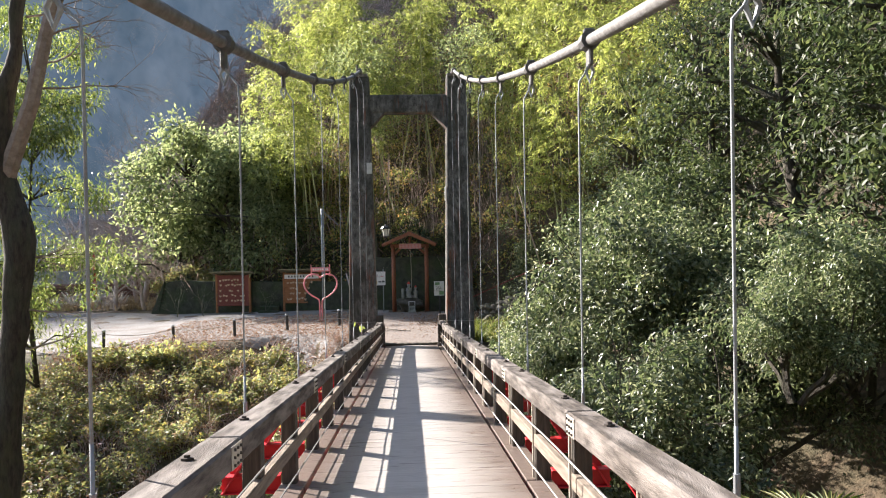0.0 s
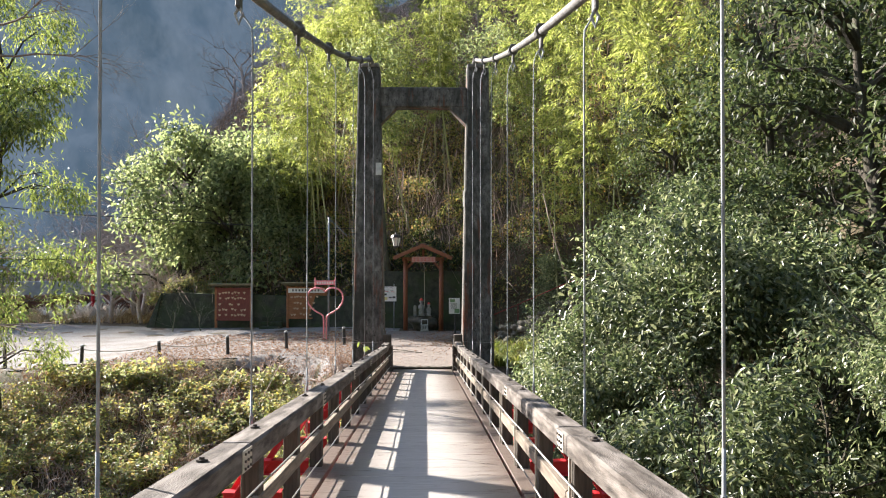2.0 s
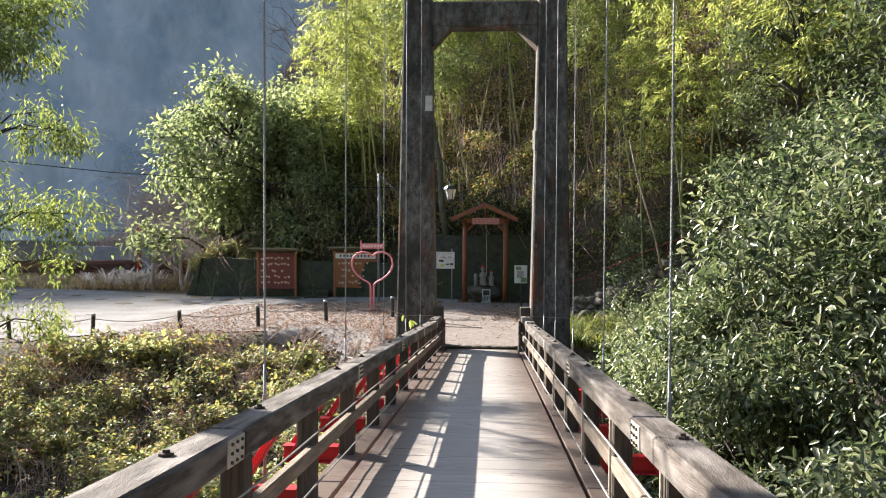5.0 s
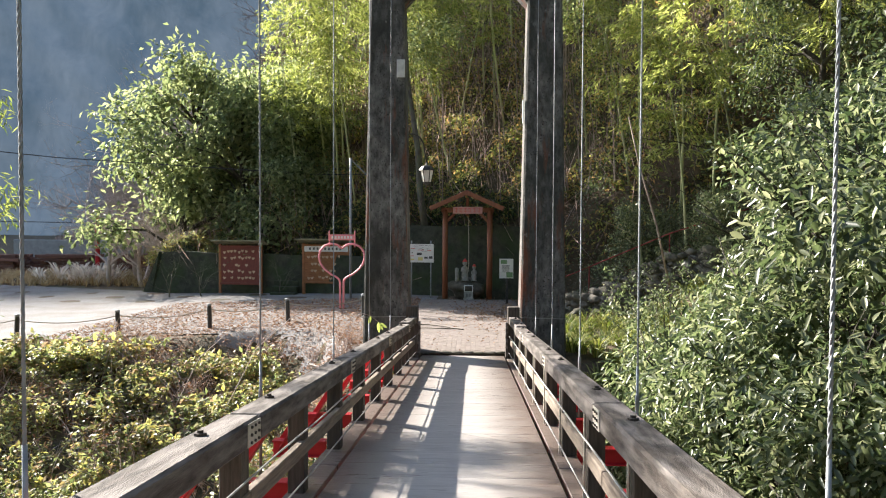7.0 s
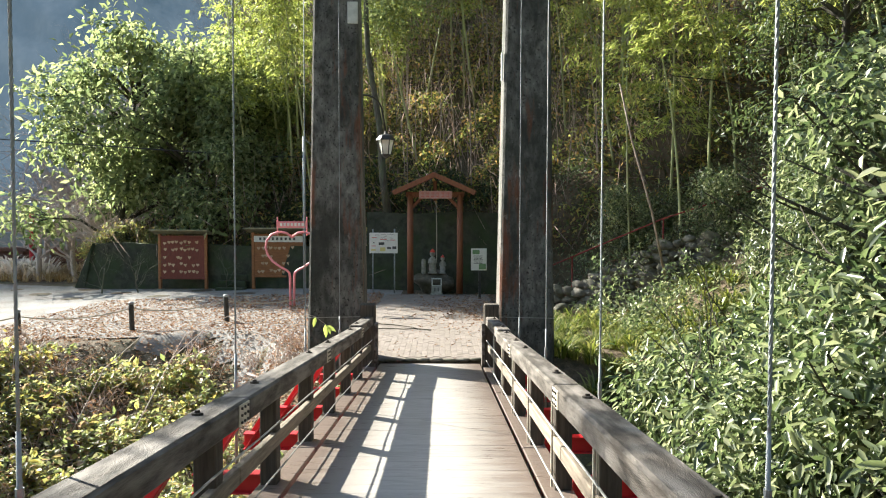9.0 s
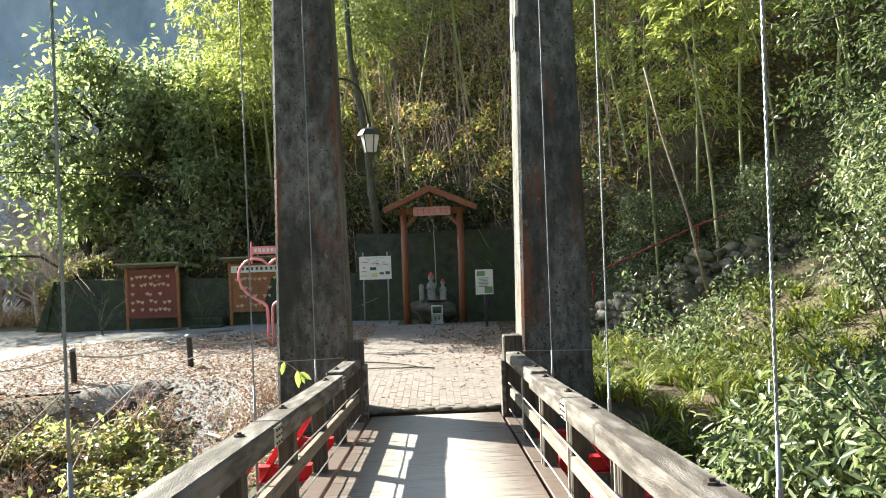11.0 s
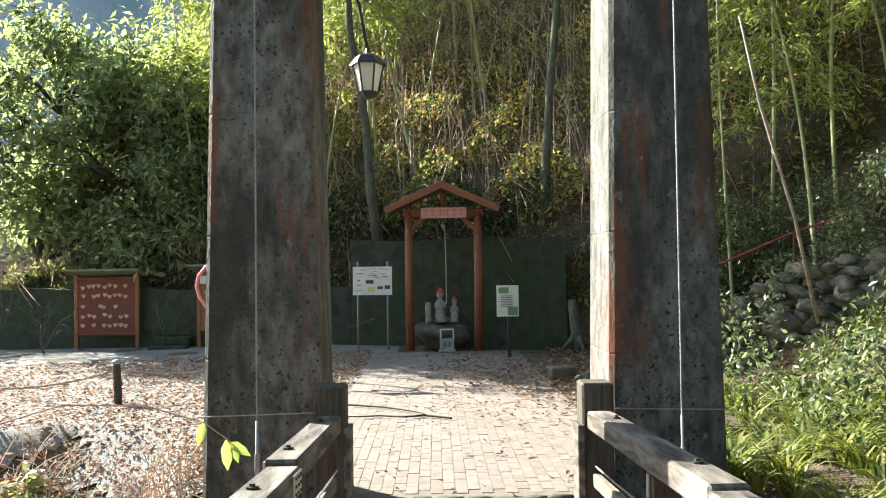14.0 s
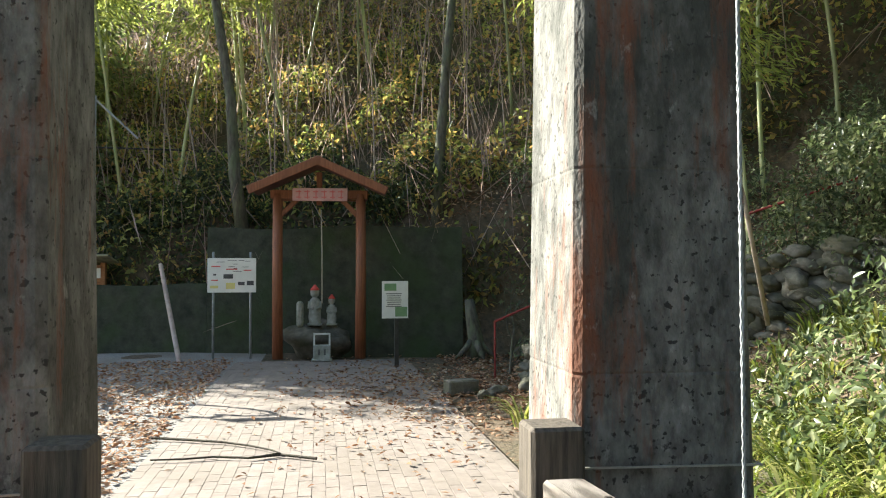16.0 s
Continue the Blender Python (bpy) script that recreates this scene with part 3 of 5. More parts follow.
def leg(s):
    b = Builder()
    lifts = [z for k in range(12) for z in (-4.4 + 0.92 * k - 0.012, -4.4 + 0.92 * k, -4.4 + 0.92 * k + 0.012)]
    zs = sorted([-5.0, 6.5] + lifts)
    ring = []
    y0, y1 = 23.35, 24.12
    ch = 0.035
    for z in zs:
        q = (z + 1.6) / 8.1
        xi, xo = 1.085 + 0.14 * q, 1.975 - 0.15 * q
        xi, xo = 0.03 + s * xi, 0.03 + s * xo
        a, c = min(xi, xo), max(xi, xo)
        tp = 0.06 * q
        cut = 0.003 if z in lifts and lifts.index(z) % 3 == 1 else 0.0
        ya, yb = y0 + tp + cut, y1 - tp - cut
        a, c = a + cut, c - cut
        pts = [(a + ch, ya), (c - ch, ya), (c, ya + ch), (c, yb - ch), (c - ch, yb), (a + ch, yb), (a, yb - ch), (a, ya + ch)]
        ring.append(len(b.v))
        b.v.extend([(p[0], p[1], float(z)) for p in pts])
    for i in range(len(zs) - 1):
        for j in range(8):
            j2 = (j + 1) % 8
            b.f.append((ring[i] + j, ring[i] + j2, ring[i + 1] + j2, ring[i + 1] + j))
    b.f.append(tuple(ring[-1] + j for j in range(8)))
    return b


part("leg", leg(-1), M_TOWER, tower, at=pose(0.02, 0, 0))
part("leg", leg(1), M_TOWER, tower)
b = Builder().box((2.44, 0.5, 0.56), pose(0.03, 23.73, 5.68), 0.03)
part("cross_beam", b, M_TOWER, tower)
for s in (-1, 1):
    b = Builder()
    x0 = 0.03 + s * 1.19
    b.add([(x0, 23.5, 5.41), (x0 - s * 0.46, 23.5, 5.41), (x0, 23.5, 4.93), (x0, 23.96, 5.41), (x0 - s * 0.46, 23.96, 5.41), (x0, 23.96, 4.93)],
          [(0, 1, 2), (5, 4, 3), (1, 4, 5, 2), (0, 3, 4, 1), (0, 2, 5, 3)])
    part("haunch", b, M_TOWER, tower)
    b = Builder().box((0.5, 0.7, 0.1), pose(0.03 + s * 1.48, 23.73, 6.55), 0.02)
    part("saddle", b, M_CABLE, tower, "grey cable saddle on the tower top")
part("name_plate", Builder().box((0.16, 0.02, 0.34), pose(-1.2, 23.38, 3.66), 0.004), M_WHITEPLATE, tower, "small pale plate")
part("name_plate", Builder().box((0.02, 0.16, 0.44), pose(1.155, 23.5, 2.85), 0.004), M_WHITEPLATE, tower, "small pale plate")
for s in (-1, 1):
    pts = [(0.03 + s * 1.065, 23.33, -1.12), (0.03 + s * 1.975, 23.33, -1.14), (0.03 + s * 1.975, 24.14, -1.14), (0.03 + s * 1.065, 24.14, -1.12), (0.03 + s * 1.065, 23.33, -1.12)]
    part("thin_wire", Builder().tube(pts, 0.006, 4), M_WIRE, tower, "thin wire tied round the leg")

# lantern on a curved arm behind one leg
lamp = thing("lantern", "black iron lantern with white panes on a curved arm", "lamp")
lx, ly, lz = -0.76, 24.75, 1.70
pts = [(-1.25, 24.05, 2.05)] + [(-1.03 + 0.21 * math.cos(a), 24.4 - 0.35 * math.cos(a) * -1, 2.25 + 0.25 * math.sin(a)) for a in np.linspace(math.pi, 0, 9)] + [(lx, ly, lz + 0.22)]
part("arm", Builder().tube(pts, 0.016, 8), M_BLACK, lamp, smooth=True)


def hexring(r, z):
    return [(lx + r * math.cos(math.pi / 3 * k), ly + r * math.sin(math.pi / 3 * k), z) for k in range(6)]


def frustum(b, r0, z0, r1, z1):
    v = hexring(r0, z0) + hexring(r1, z1)
    b.add(v, [(k, (k + 1) % 6, 6 + (k + 1) % 6, 6 + k) for k in range(6)] + [(5, 4, 3, 2, 1, 0), (6, 7, 8, 9, 10, 11)])


b = Builder()
frustum(b, 0.17, lz + 0.085, 0.165, lz + 0.1)
frustum(b, 0.165, lz + 0.1, 0.115, lz + 0.165)
frustum(b, 0.115, lz + 0.165, 0.055, lz + 0.19)
frustum(b, 0.03, lz + 0.19, 0.02, lz + 0.25)
part("cap", b, M_BLACK, lamp)
b = Builder()
frustum(b, 0.082, lz - 0.155, 0.135, lz + 0.085)
part("glass", b, M_LANTERN, lamp, "white frosted panes")
b = Builder()
for k in range(6):
    a = math.pi / 3 * k
    b.tube([(lx + 0.09 * math.cos(a), ly + 0.09 * math.sin(a), lz - 0.16), (lx + 0.14 * math.cos(a), ly + 0.14 * math.sin(a), lz + 0.09)], 0.009, 5)
frustum(b, 0.035, lz - 0.215, 0.095, lz - 0.155)
part("frame", b, M_BLACK, lamp)

# ---- forecourt ----
pave = tagged(new("pavement"), "block-paved path from the bridge to the little shrine", "pavement", kind="structure")
b = Builder().box((3.02, 10.4, 0.2), pose(0.1, 29.05, -1.944), 0.01)
part("bedding", b, M_JOINT, pave, "sandy joints")
stone = Builder().box((0.0965, 0.197, 0.06), bevel=0.002).mesh("paving_stone")
rng = np.random.default_rng(5)
rest = Builder()
for j in range(51):
    for i in range(30):
        m = pose(-1.38 + 0.1 * i, 24.05 + 0.2 * j + 0.1 * (i % 2), -1.87 + float(rng.normal(0, 0.0012)), float(rng.normal(0, 0.1)), float(rng.normal(0, 0.1)), float(rng.normal(0, 0.3)))
        if j < 10:
            part("paving_stone", stone, M_PAVER, pave, at=m)
        else:
            rest.box((0.0965, 0.197, 0.06), m, 0)
rest = part("paving_field", rest, M_PAVERFIELD, pave)
rest["kind"] = "stuff"


def rock(rng, rx, ry, rz, n=2):
    bm = bmesh.new()
    bmesh.ops.create_icosphere(bm, subdivisions=n, radius=1.0)
    off = Vector(rng.uniform(0, 50, 3))
    for v in bm.verts:
        q = 1 + 0.42 * noise.noise(v.co * 1.3 + off) + 0.2 * noise.noise(v.co * 2.9 + off) + 0.06 * noise.noise(v.co * 7 + off)
        v.co = Vector((v.co.x * rx, v.co.y * ry, v.co.z * rz)) * q
    me = bpy.data.meshes.new("stone")
    bm.to_mesh(me)
    bm.free()
    me.polygons.foreach_set("use_smooth", [True] * len(me.polygons))
    return me


edge = thing("threshold_stones", "row of flat rounded stones where deck meets paving", "kerb")
for i in range(8):
    part("stone", rock(rng, 0.12 + 0.03 * rng.random(), 0.06, 0.035), M_STONE, edge, at=pose(-0.75 + 0.22 * i, 23.82 + 0.02 * rng.normal(), -1.86, 0, 0, rng.normal(0, 8)))
abut = Builder().box((4.2, 1.2, 4.0), pose(0.03, 24.35, -3.98), 0.03)
structure("abutment", abut, M_MOSSWALL, "concrete abutment under the bridge end", "abutment")

# retaining walls
TURN_W = math.degrees(math.atan(-0.32))


def wall_run(name, xa, xb, ztop, thick, slant_left, label):
    b = Builder()
    nseg = max(2, int((xb - xa) / 0.5))
    for i in range(nseg + 1):
        x = xa + (xb - xa) * i / nseg
        y = wall_y(x)
        zb = float(land(x, y - 0.6)) - 0.3
        zt = ztop + 0.03 * math.sin(x * 2.1)
        if slant_left and i == 0:
            v = [(x, y - 0.12, zb), (x, y + thick, zb), (x + 0.9, y + thick - 0.29, zt), (x + 0.9, y - 0.29, zt)]
        else:
            v = [(x, y - 0.12, zb), (x, y + thick, zb), (x + (0.45 if slant_left and i == 1 else 0), y + thick, zt), (x + (0.45 if slant_left and i == 1 else 0), y, zt)]
        b.v.extend(v)
    for i in range(nseg):
        k = 4 * i
        for j in range(4):
            b.f.append((k + j, k + (j + 1) % 4, k + 4 + (j + 1) % 4, k + 4 + j))
    b.f.append((3, 2, 1, 0))
    b.f.append(tuple(4 * nseg + j for j in range(4)))
    return structure(name, b, M_MOSSWALL, label, "wall")


wall_run("wall_left", -13.5, -2.2, -0.5, 0.35, True, "low dark mossy retaining wall below the hillside")
wall_run("wall_shrine", -2.19, 2.7, 0.62, 0.4, False, "tall dark mossy retaining wall behind the shrine")


# ---- shrine ----
shrine = thing("roadside_shrine", "small open timber shrine gate with a gabled roof", "shrine", pose(0.02, 34.3, -1.82, 0, 0, -4))
for s in (-1, 1):
    b = Builder().tube([(s * 0.74, 0, 0), (s * 0.75, 0, 1.4), (s * 0.745, 0, 2.98)], [0.1, 0.095, 0.09], 14)
    part("post", b, M_SHRINEWOOD, shrine, "round red-brown timber post", smooth=True)
    b = Builder().box((0.09, 0.09, 0.5), pose(s * 0.56, 0, 2.72, 0, -s * 45, 0), 0.01)
    part("brace", b, M_SHRINEWOOD, shrine)
    b = Builder()
    L = math.hypot(1.18, 0.52)
    ang = math.degrees(math.atan2(0.52, 1.18))
    b.box((L + 0.05, 1.1, 0.07), pose(s * 0.6, 0.1, 3.31, 0, s * ang, 0), 0.012)
    part("roof", b, M_SHRINEROOF, shrine, "red-brown roof slope")
    b = Builder().box((L + 0.05, 0.05, 0.15), pose(s * 0.6, -0.46, 3.27, 0, s * ang, 0), 0.01)
    part("barge_board", b, M_SHRINEWOOD, shrine)
part("tie_beam", Builder().box((1.75, 0.12, 0.16), pose(0, 0, 2.97), 0.012), M_SHRINEWOOD, shrine)
part("king_post", Builder().box((0.1, 0.1, 0.6), pose(0, 0, 3.08), 0.01), M_SHRINEWOOD, shrine)
part("ridge_beam", Builder().box((0.13, 1.14, 0.13), pose(0, 0.1, 3.555), 0.02), M_SHRINEROOF, shrine)
part("back_beam", Builder().box((1.7, 0.1, 0.1), pose(0, 0.5, 2.95), 0.01), M_SHRINEWOOD, shrine)
plq = part("plaque", Builder().box((0.98, 0.04, 0.23), pose(0.02, -0.14, 2.96), 0.006), M_PLAQUE, shrine, "pinkish name board with red lettering")
b = Builder()
for i in range(6):
    x = -0.36 + 0.15 * i
    b.box((0.1, 0.006, 0.018), pose(x, -0.163, 3.01), 0).box((0.018, 0.006, 0.15), pose(x + 0.01, -0.167, 2.96), 0).box((0.09, 0.006, 0.016), pose(x, -0.163, 2.91), 0)
part("lettering", b, M_INKRED, plq, "red written characters")
part("bell_rope", Builder().tube([(0.03, 0.02, 2.7), (0.05, 0.0, 1.9), (0.05, 0, 1.0)], 0.012, 6), M_ROPE, shrine, "hanging bell rope")

plinth = thing("stone_plinth", "rough natural stone plinth under the statues", "plinth", pose(0.0, 34.75, -1.82))
part("boulder", rock(np.random.default_rng(8), 0.58, 0.36, 0.34, 3), M_STONE, plinth, at=pose(0, 0, 0.26))


def jizo(x, h, label):
    b = Builder()
    prof = [(0.0, 0.13), (0.05, 0.135), (0.07, 0.105), (0.2, 0.115), (0.42, 0.105), (0.58, 0.098), (0.65, 0.08), (0.69, 0.045), (0.715, 0.05), (0.75, 0.074), (0.83, 0.083), (0.9, 0.072), (0.95, 0.045), (0.975, 0.01)]
    b.tube([(0, 0, z * h) for z, r in prof], [r * h * 1.35 for z, r in prof], 16)
    b.v = [(x_, y_ * (0.8 if z_ < 0.66 * h else 1.0), z_) for x_, y_, z_ in b.v]
    for s in (-1, 1):
        b.tube([(s * 0.12 * h, 0, 0.6 * h), (s * 0.135 * h, -0.03 * h, 0.45 * h), (s * 0.03 * h, -0.115 * h, 0.42 * h)], [0.04 * h, 0.05 * h, 0.035 * h], 8)
    me = b.mesh("stone_statue", True)
    me.materials.append(M_GREYSTONE)
    ob = new("stone_statue", me)
    ob.matrix_basis = pose(x, 34.62, -1.24)
    tagged(ob, label, "statue", "stone statues")
    b = Builder().tube([(x, 34.62, -1.24 + 0.875 * h), (x, 34.62, -1.24 + 0.9 * h), (x, 34.62, -1.24 + 0.94 * h), (x, 34.62, -1.24 + 1.02 * h)], [0.116 * h, 0.112 * h, 0.08 * h, 0.012], 12)
    cap = part("knitted_cap", b, M_REDCLOTH, smooth=True)
    tagged(cap, "small pointed red cloth cap on a stone statue", "cap")


jizo(-0.06, 0.74, "grey stone statue on the plinth, the larger one")
jizo(0.25, 0.56, "grey stone statue on the plinth, the smaller one")
tabl = part("stone_tablet", Builder().box((0.13, 0.08, 0.48), pose(-0.33, 34.6, -1.03), 0.04), M_GREYSTONE)
tagged(tabl, "narrow rounded grey stone tablet on the plinth", "stone tablet")

box = thing("offering_box", "pale wooden offering box with an open frame", "box", pose(0.07, 34.05, -1.83))
part("body", Builder().box((0.3, 0.2, 0.26), pose(0, 0, 0.15), 0.01), M_GREYSTONE, box)
part("foot", Builder().box((0.36, 0.24, 0.04), pose(0, 0, 0.02), 0.005), M_GREYSTONE, box)
b = Builder().box((0.03, 0.04, 0.22), pose(-0.135, 0, 0.38), 0.004).box((0.03, 0.04, 0.22), pose(0.135, 0, 0.38), 0.004).box((0.3, 0.04, 0.03), pose(0, 0, 0.475), 0.004)
part("frame", b, M_WHITEPLATE, box)
for x in (-0.05, 0.05):
    part("written_mark", Builder().box((0.03, 0.004, 0.1), pose(x, -0.102, 0.16), 0), M_INK, box, "dark written mark")


# ---- signs ----
def sign_large():
    g = thing("information_sign", "white printed information board on two steel posts", "sign", pose(-1.54, 34.5, -1.82, 0, 0, -4))
    for s in (-1, 1):
        part("post", Builder().tube([(s * 0.33, 0.03, 0), (s * 0.33, 0.03, 1.93)], 0.022, 10), M_STEEL, g, smooth=True)
    bd = part("board", Builder().box((0.86, 0.02, 0.62), pose(0, 0, 1.51), 0.003), M_WHITEBOARD, g)
    rg = np.random.default_rng(4)
    for x, z, w, h in ((-0.06, 1.49, 0.17, 0.08), (0.17, 1.36, 0.12, 0.06), (0.33, 1.37, 0.12, 0.08), (-0.3, 1.52, 0.05, 0.03)):
        part("picture", Builder().box((w, 0.006, h), pose(x, -0.012, z), 0), M_INK, bd, "dark printed picture")
    for k in range(9):
        part("text_line", Builder().box((rg.uniform(0.06, 0.16), 0.006, 0.009), pose(rg.uniform(-0.3, 0.3), -0.0125, rg.uniform(1.55, 1.78)), 0), M_INK, bd)
    for x, z, w in ((-0.28, 1.67, 0.16), (0.0, 1.62, 0.2), (0.28, 1.6, 0.14), (-0.3, 1.42, 0.12)):
        part("text_line", Builder().box((w, 0.006, 0.022), pose(x, -0.012, z), 0), M_INKRED, bd, "red printed line")
    part("picture", Builder().box((0.16, 0.006, 0.11), pose(-0.02, -0.0118, 1.32), 0), M_INKYEL, bd, "yellow printed patch")
    part("picture", Builder().box((0.14, 0.006, 0.05), pose(-0.31, -0.0118, 1.3), 0), M_INKYEL, bd, "yellow printed patch")


sign_large()
g = thing("notice_board", "small white notice on a dark post", "sign", pose(1.27, 33.0, -1.84, 0, 0, 3))
part("post", Builder().box((0.07, 0.05, 1.1), pose(0.03, 0.04, 0.55), 0.005), M_BLACK, g)
bd = part("board", Builder().box((0.44, 0.02, 0.62), pose(0, 0, 1.12), 0.003), M_WHITEBOARD, g)
part("picture", Builder().box((0.2, 0.006, 0.12), pose(-0.08, -0.0118, 1.33), 0), M_INKGREEN, bd, "green printed picture")
part("picture", Builder().box((0.2, 0.006, 0.16), pose(0.1, -0.0118, 0.92), 0), M_INKGREEN, bd, "green printed picture")
for k in range(7):
    part("text_line", Builder().box((0.26 - 0.02 * (k % 3), 0.006, 0.012), pose(-0.02, -0.012, 1.22 - 0.035 * k), 0), M_INK, bd)


def heart_outline(w, h, n=40):
    out = []
    for k in range(n):
        a = math.tau * k / n
        x = 16 * math.sin(a) ** 3
        z = 13 * math.cos(a) - 5 * math.cos(2 * a) - 2 * math.cos(3 * a) - math.cos(4 * a)
        out.append((x / 32 * w, z / 29 * h))
    return out


def tablet_mesh(w):
    o = heart_outline(w, w * 0.9, 14)
    b = Builder()
    b.v = [(x, -0.006, z) for x, z in o] + [(x, 0.006, z) for x, z in o]
    n = len(o)
    b.f = [tuple(range(n)), tuple(reversed(range(n, 2 * n)))] + [(k, n + k, n + (k + 1) % n, (k + 1) % n) for k in range(n)]
    return b.mesh("heart_tablet")


def votive_board(at, w, h, leg_h, panel_mat, title, seed, label):
    g = thing("votive_board", label, "notice board", at, "votive boards")
    for s in (-1, 1):
        part("post", Builder().box((0.1, 0.1, h + leg_h + 0.1), pose(s * (w / 2 + 0.02), 0.02, (h + leg_h) / 2), 0.01), M_BOARDBROWN, g)
    part("panel", Builder().box((w, 0.04, h), pose(0, 0.01, leg_h + h / 2), 0.006), panel_mat, g)
    for z in (leg_h + 0.03, leg_h + h - 0.03):
        part("batten", Builder().box((w, 0.06, 0.07), pose(0, -0.02, z), 0.006), panel_mat, g)
    part("roof", Builder().box((w + 0.5, 0.62, 0.05), pose(0, -0.05, leg_h + h + 0.12, -14, 0, 0), 0.012), M_PLANKROOF, g, "mossy plank roof")
    for s in (-1, 1):
        part("foot", Builder().box((0.24, 0.24, 0.12), pose(s * (w / 2 + 0.02), 0.02, 0.03), 0.02), M_GREYSTONE, g, "pale concrete foot")
    top = leg_h + h - 0.12
    if title:
        ti = part("title_strip", Builder().box((w - 0.04, 0.012, 0.22), pose(0, -0.03, leg_h + h - 0.16), 0.003), M_WHITEBOARD, g, "white title strip")
        b = Builder()
        for k in range(9):
            b.box((0.07, 0.005, 0.09), pose(-w * 0.36 + k * w * 0.085, -0.037, leg_h + h - 0.16), 0)
        part("lettering", b, M_INK, ti, "dark written characters")
        top -= 0.24
    tm = tablet_mesh(0.125)
    rg = np.random.default_rng(seed)
    z = top - 0.1
    while z > leg_h + 0.2:
        x = -w / 2 + 0.18
        while x < w / 2 - 0.14:
            if rg.random() < 0.78:
                part("heart_tablet", tm, M_TABLET, g, at=pose(x + rg.normal(0, 0.015), -0.03 - 0.01 * rg.random(), z + rg.normal(0, 0.02), rg.normal(0, 4), rg.normal(0, 9), 0))
            x += 0.145
        z -= 0.26
    return g


votive_board(pose(-8.72, 37.75, -2.12, 0, 0, -6), 1.62, 1.5, 0.44, M_BOARDRED, False, 2, "red-brown votive board hung with small heart tablets")
votive_board(pose(-5.25, 37.0, -2.05, 0, 0, -6), 1.72, 1.45, 0.5, M_BOARDBROWN, True, 7, "brown votive board with a white title strip")

# heart
hg = thing("heart_sculpture", "pink painted steel tube heart on two stems", "sculpture", pose(-3.66, 31.2, -1.87, 0, 0, 0))
for s in (-1, 1):
    half = ((0.0, 0.86), (0.1, 0.97), (0.24, 1.0), (0.38, 0.94), (0.475, 0.79), (0.5, 0.61), (0.465, 0.43), (0.37, 0.26), (0.23, 0.12), (0.11, 0.04), (0.055, -0.03))
    pts = [(s * 1.36 * x, 0, 0.92 + 1.03 * z) for x, z in half]
    pts += [(s * 0.055, 0, 0.78), (s * 0.05, 0, 0.4), (s * 0.05, 0, -0.05)]
    part("half_heart", Builder().tube(pts, 0.032, 8), M_PINK, hg, smooth=True)
    part("upright", Builder().tube([(s * 0.38, 0.04, 1.85), (s * 0.38, 0.04, 2.34)], 0.018, 8), M_PINK, hg)
nm = part("name_board", Builder().box((0.8, 0.02, 0.17), pose(0, 0.02, 2.14), 0.004), M_PINK, hg)
b = Builder()
for k in range(7):
    b.box((0.06, 0.005, 0.08), pose(-0.28 + 0.093 * k, 0.006, 2.14), 0)
part("lettering", b, M_WHITEBOARD, nm, "white written characters")

# steel pole and leaning pole near the wall
pl = thing("steel_pole", "tall thin grey steel pole with a slanting stay", "pole")
part("shaft", Builder().tube([(-3.95, 34.6, -1.95), (-3.95, 34.6, 2.9)], 0.045, 10), M_STEEL, pl, smooth=True)
part("stay", Builder().tube([(-3.95, 34.6, 2.85), (-3.2, 34.6, 2.15)], 0.02, 8), M_STEEL, pl)
lp = part("leaning_pole", Builder().tube([(-2.42, 34.4, -1.85), (-2.95, 35.4, -0.1)], [0.045, 0.04], 8), M_PALETWIG)
tagged(lp, "pale bare pole leaning on the mossy wall", "pole")

# rope fence
FENCE = [(-15.0, 25.9), (-12.7, 26.1), (-10.5, 26.3), (-8.24, 26.7), (-6.35, 27.6), (-4.62, 28.6), (-2.75, 29.4)]
tops = []
for x, y in FENCE:
    z = float(land(x, y))
    f = thing("fence_post", "short dark wooden post of a rope fence", "post", pose(x, y, z, 0, float(np.sin(x * 7) * 3), 0), "rope fence posts")
    part("stake", Builder().tube([(0, 0, -0.2), (0, 0, 0.56), (0, 0, 0.6)], [0.055, 0.055, 0.045], 10), M_BLACK, f)
    part("cap", Builder().tube([(0, 0, 0.6), (0, 0, 0.64), (0, 0, 0.66)], [0.06, 0.06, 0.03], 10), M_STEEL, f, "grey metal cap")
    tops.append(Vector((x, y, z + 0.52)))
rp = thing("fence_rope", "thin pale rope sagging between the fence posts", "rope")
b = Builder()
for p, q in zip(tops, tops[1:]):
    b.tube([tuple(p.lerp(q, u) - Vector((0, 0, 0.5 * u * (1 - u)))) for u in np.linspace(0, 1, 9)], 0.012, 5)
part("rope", b, M_ROPE, rp)

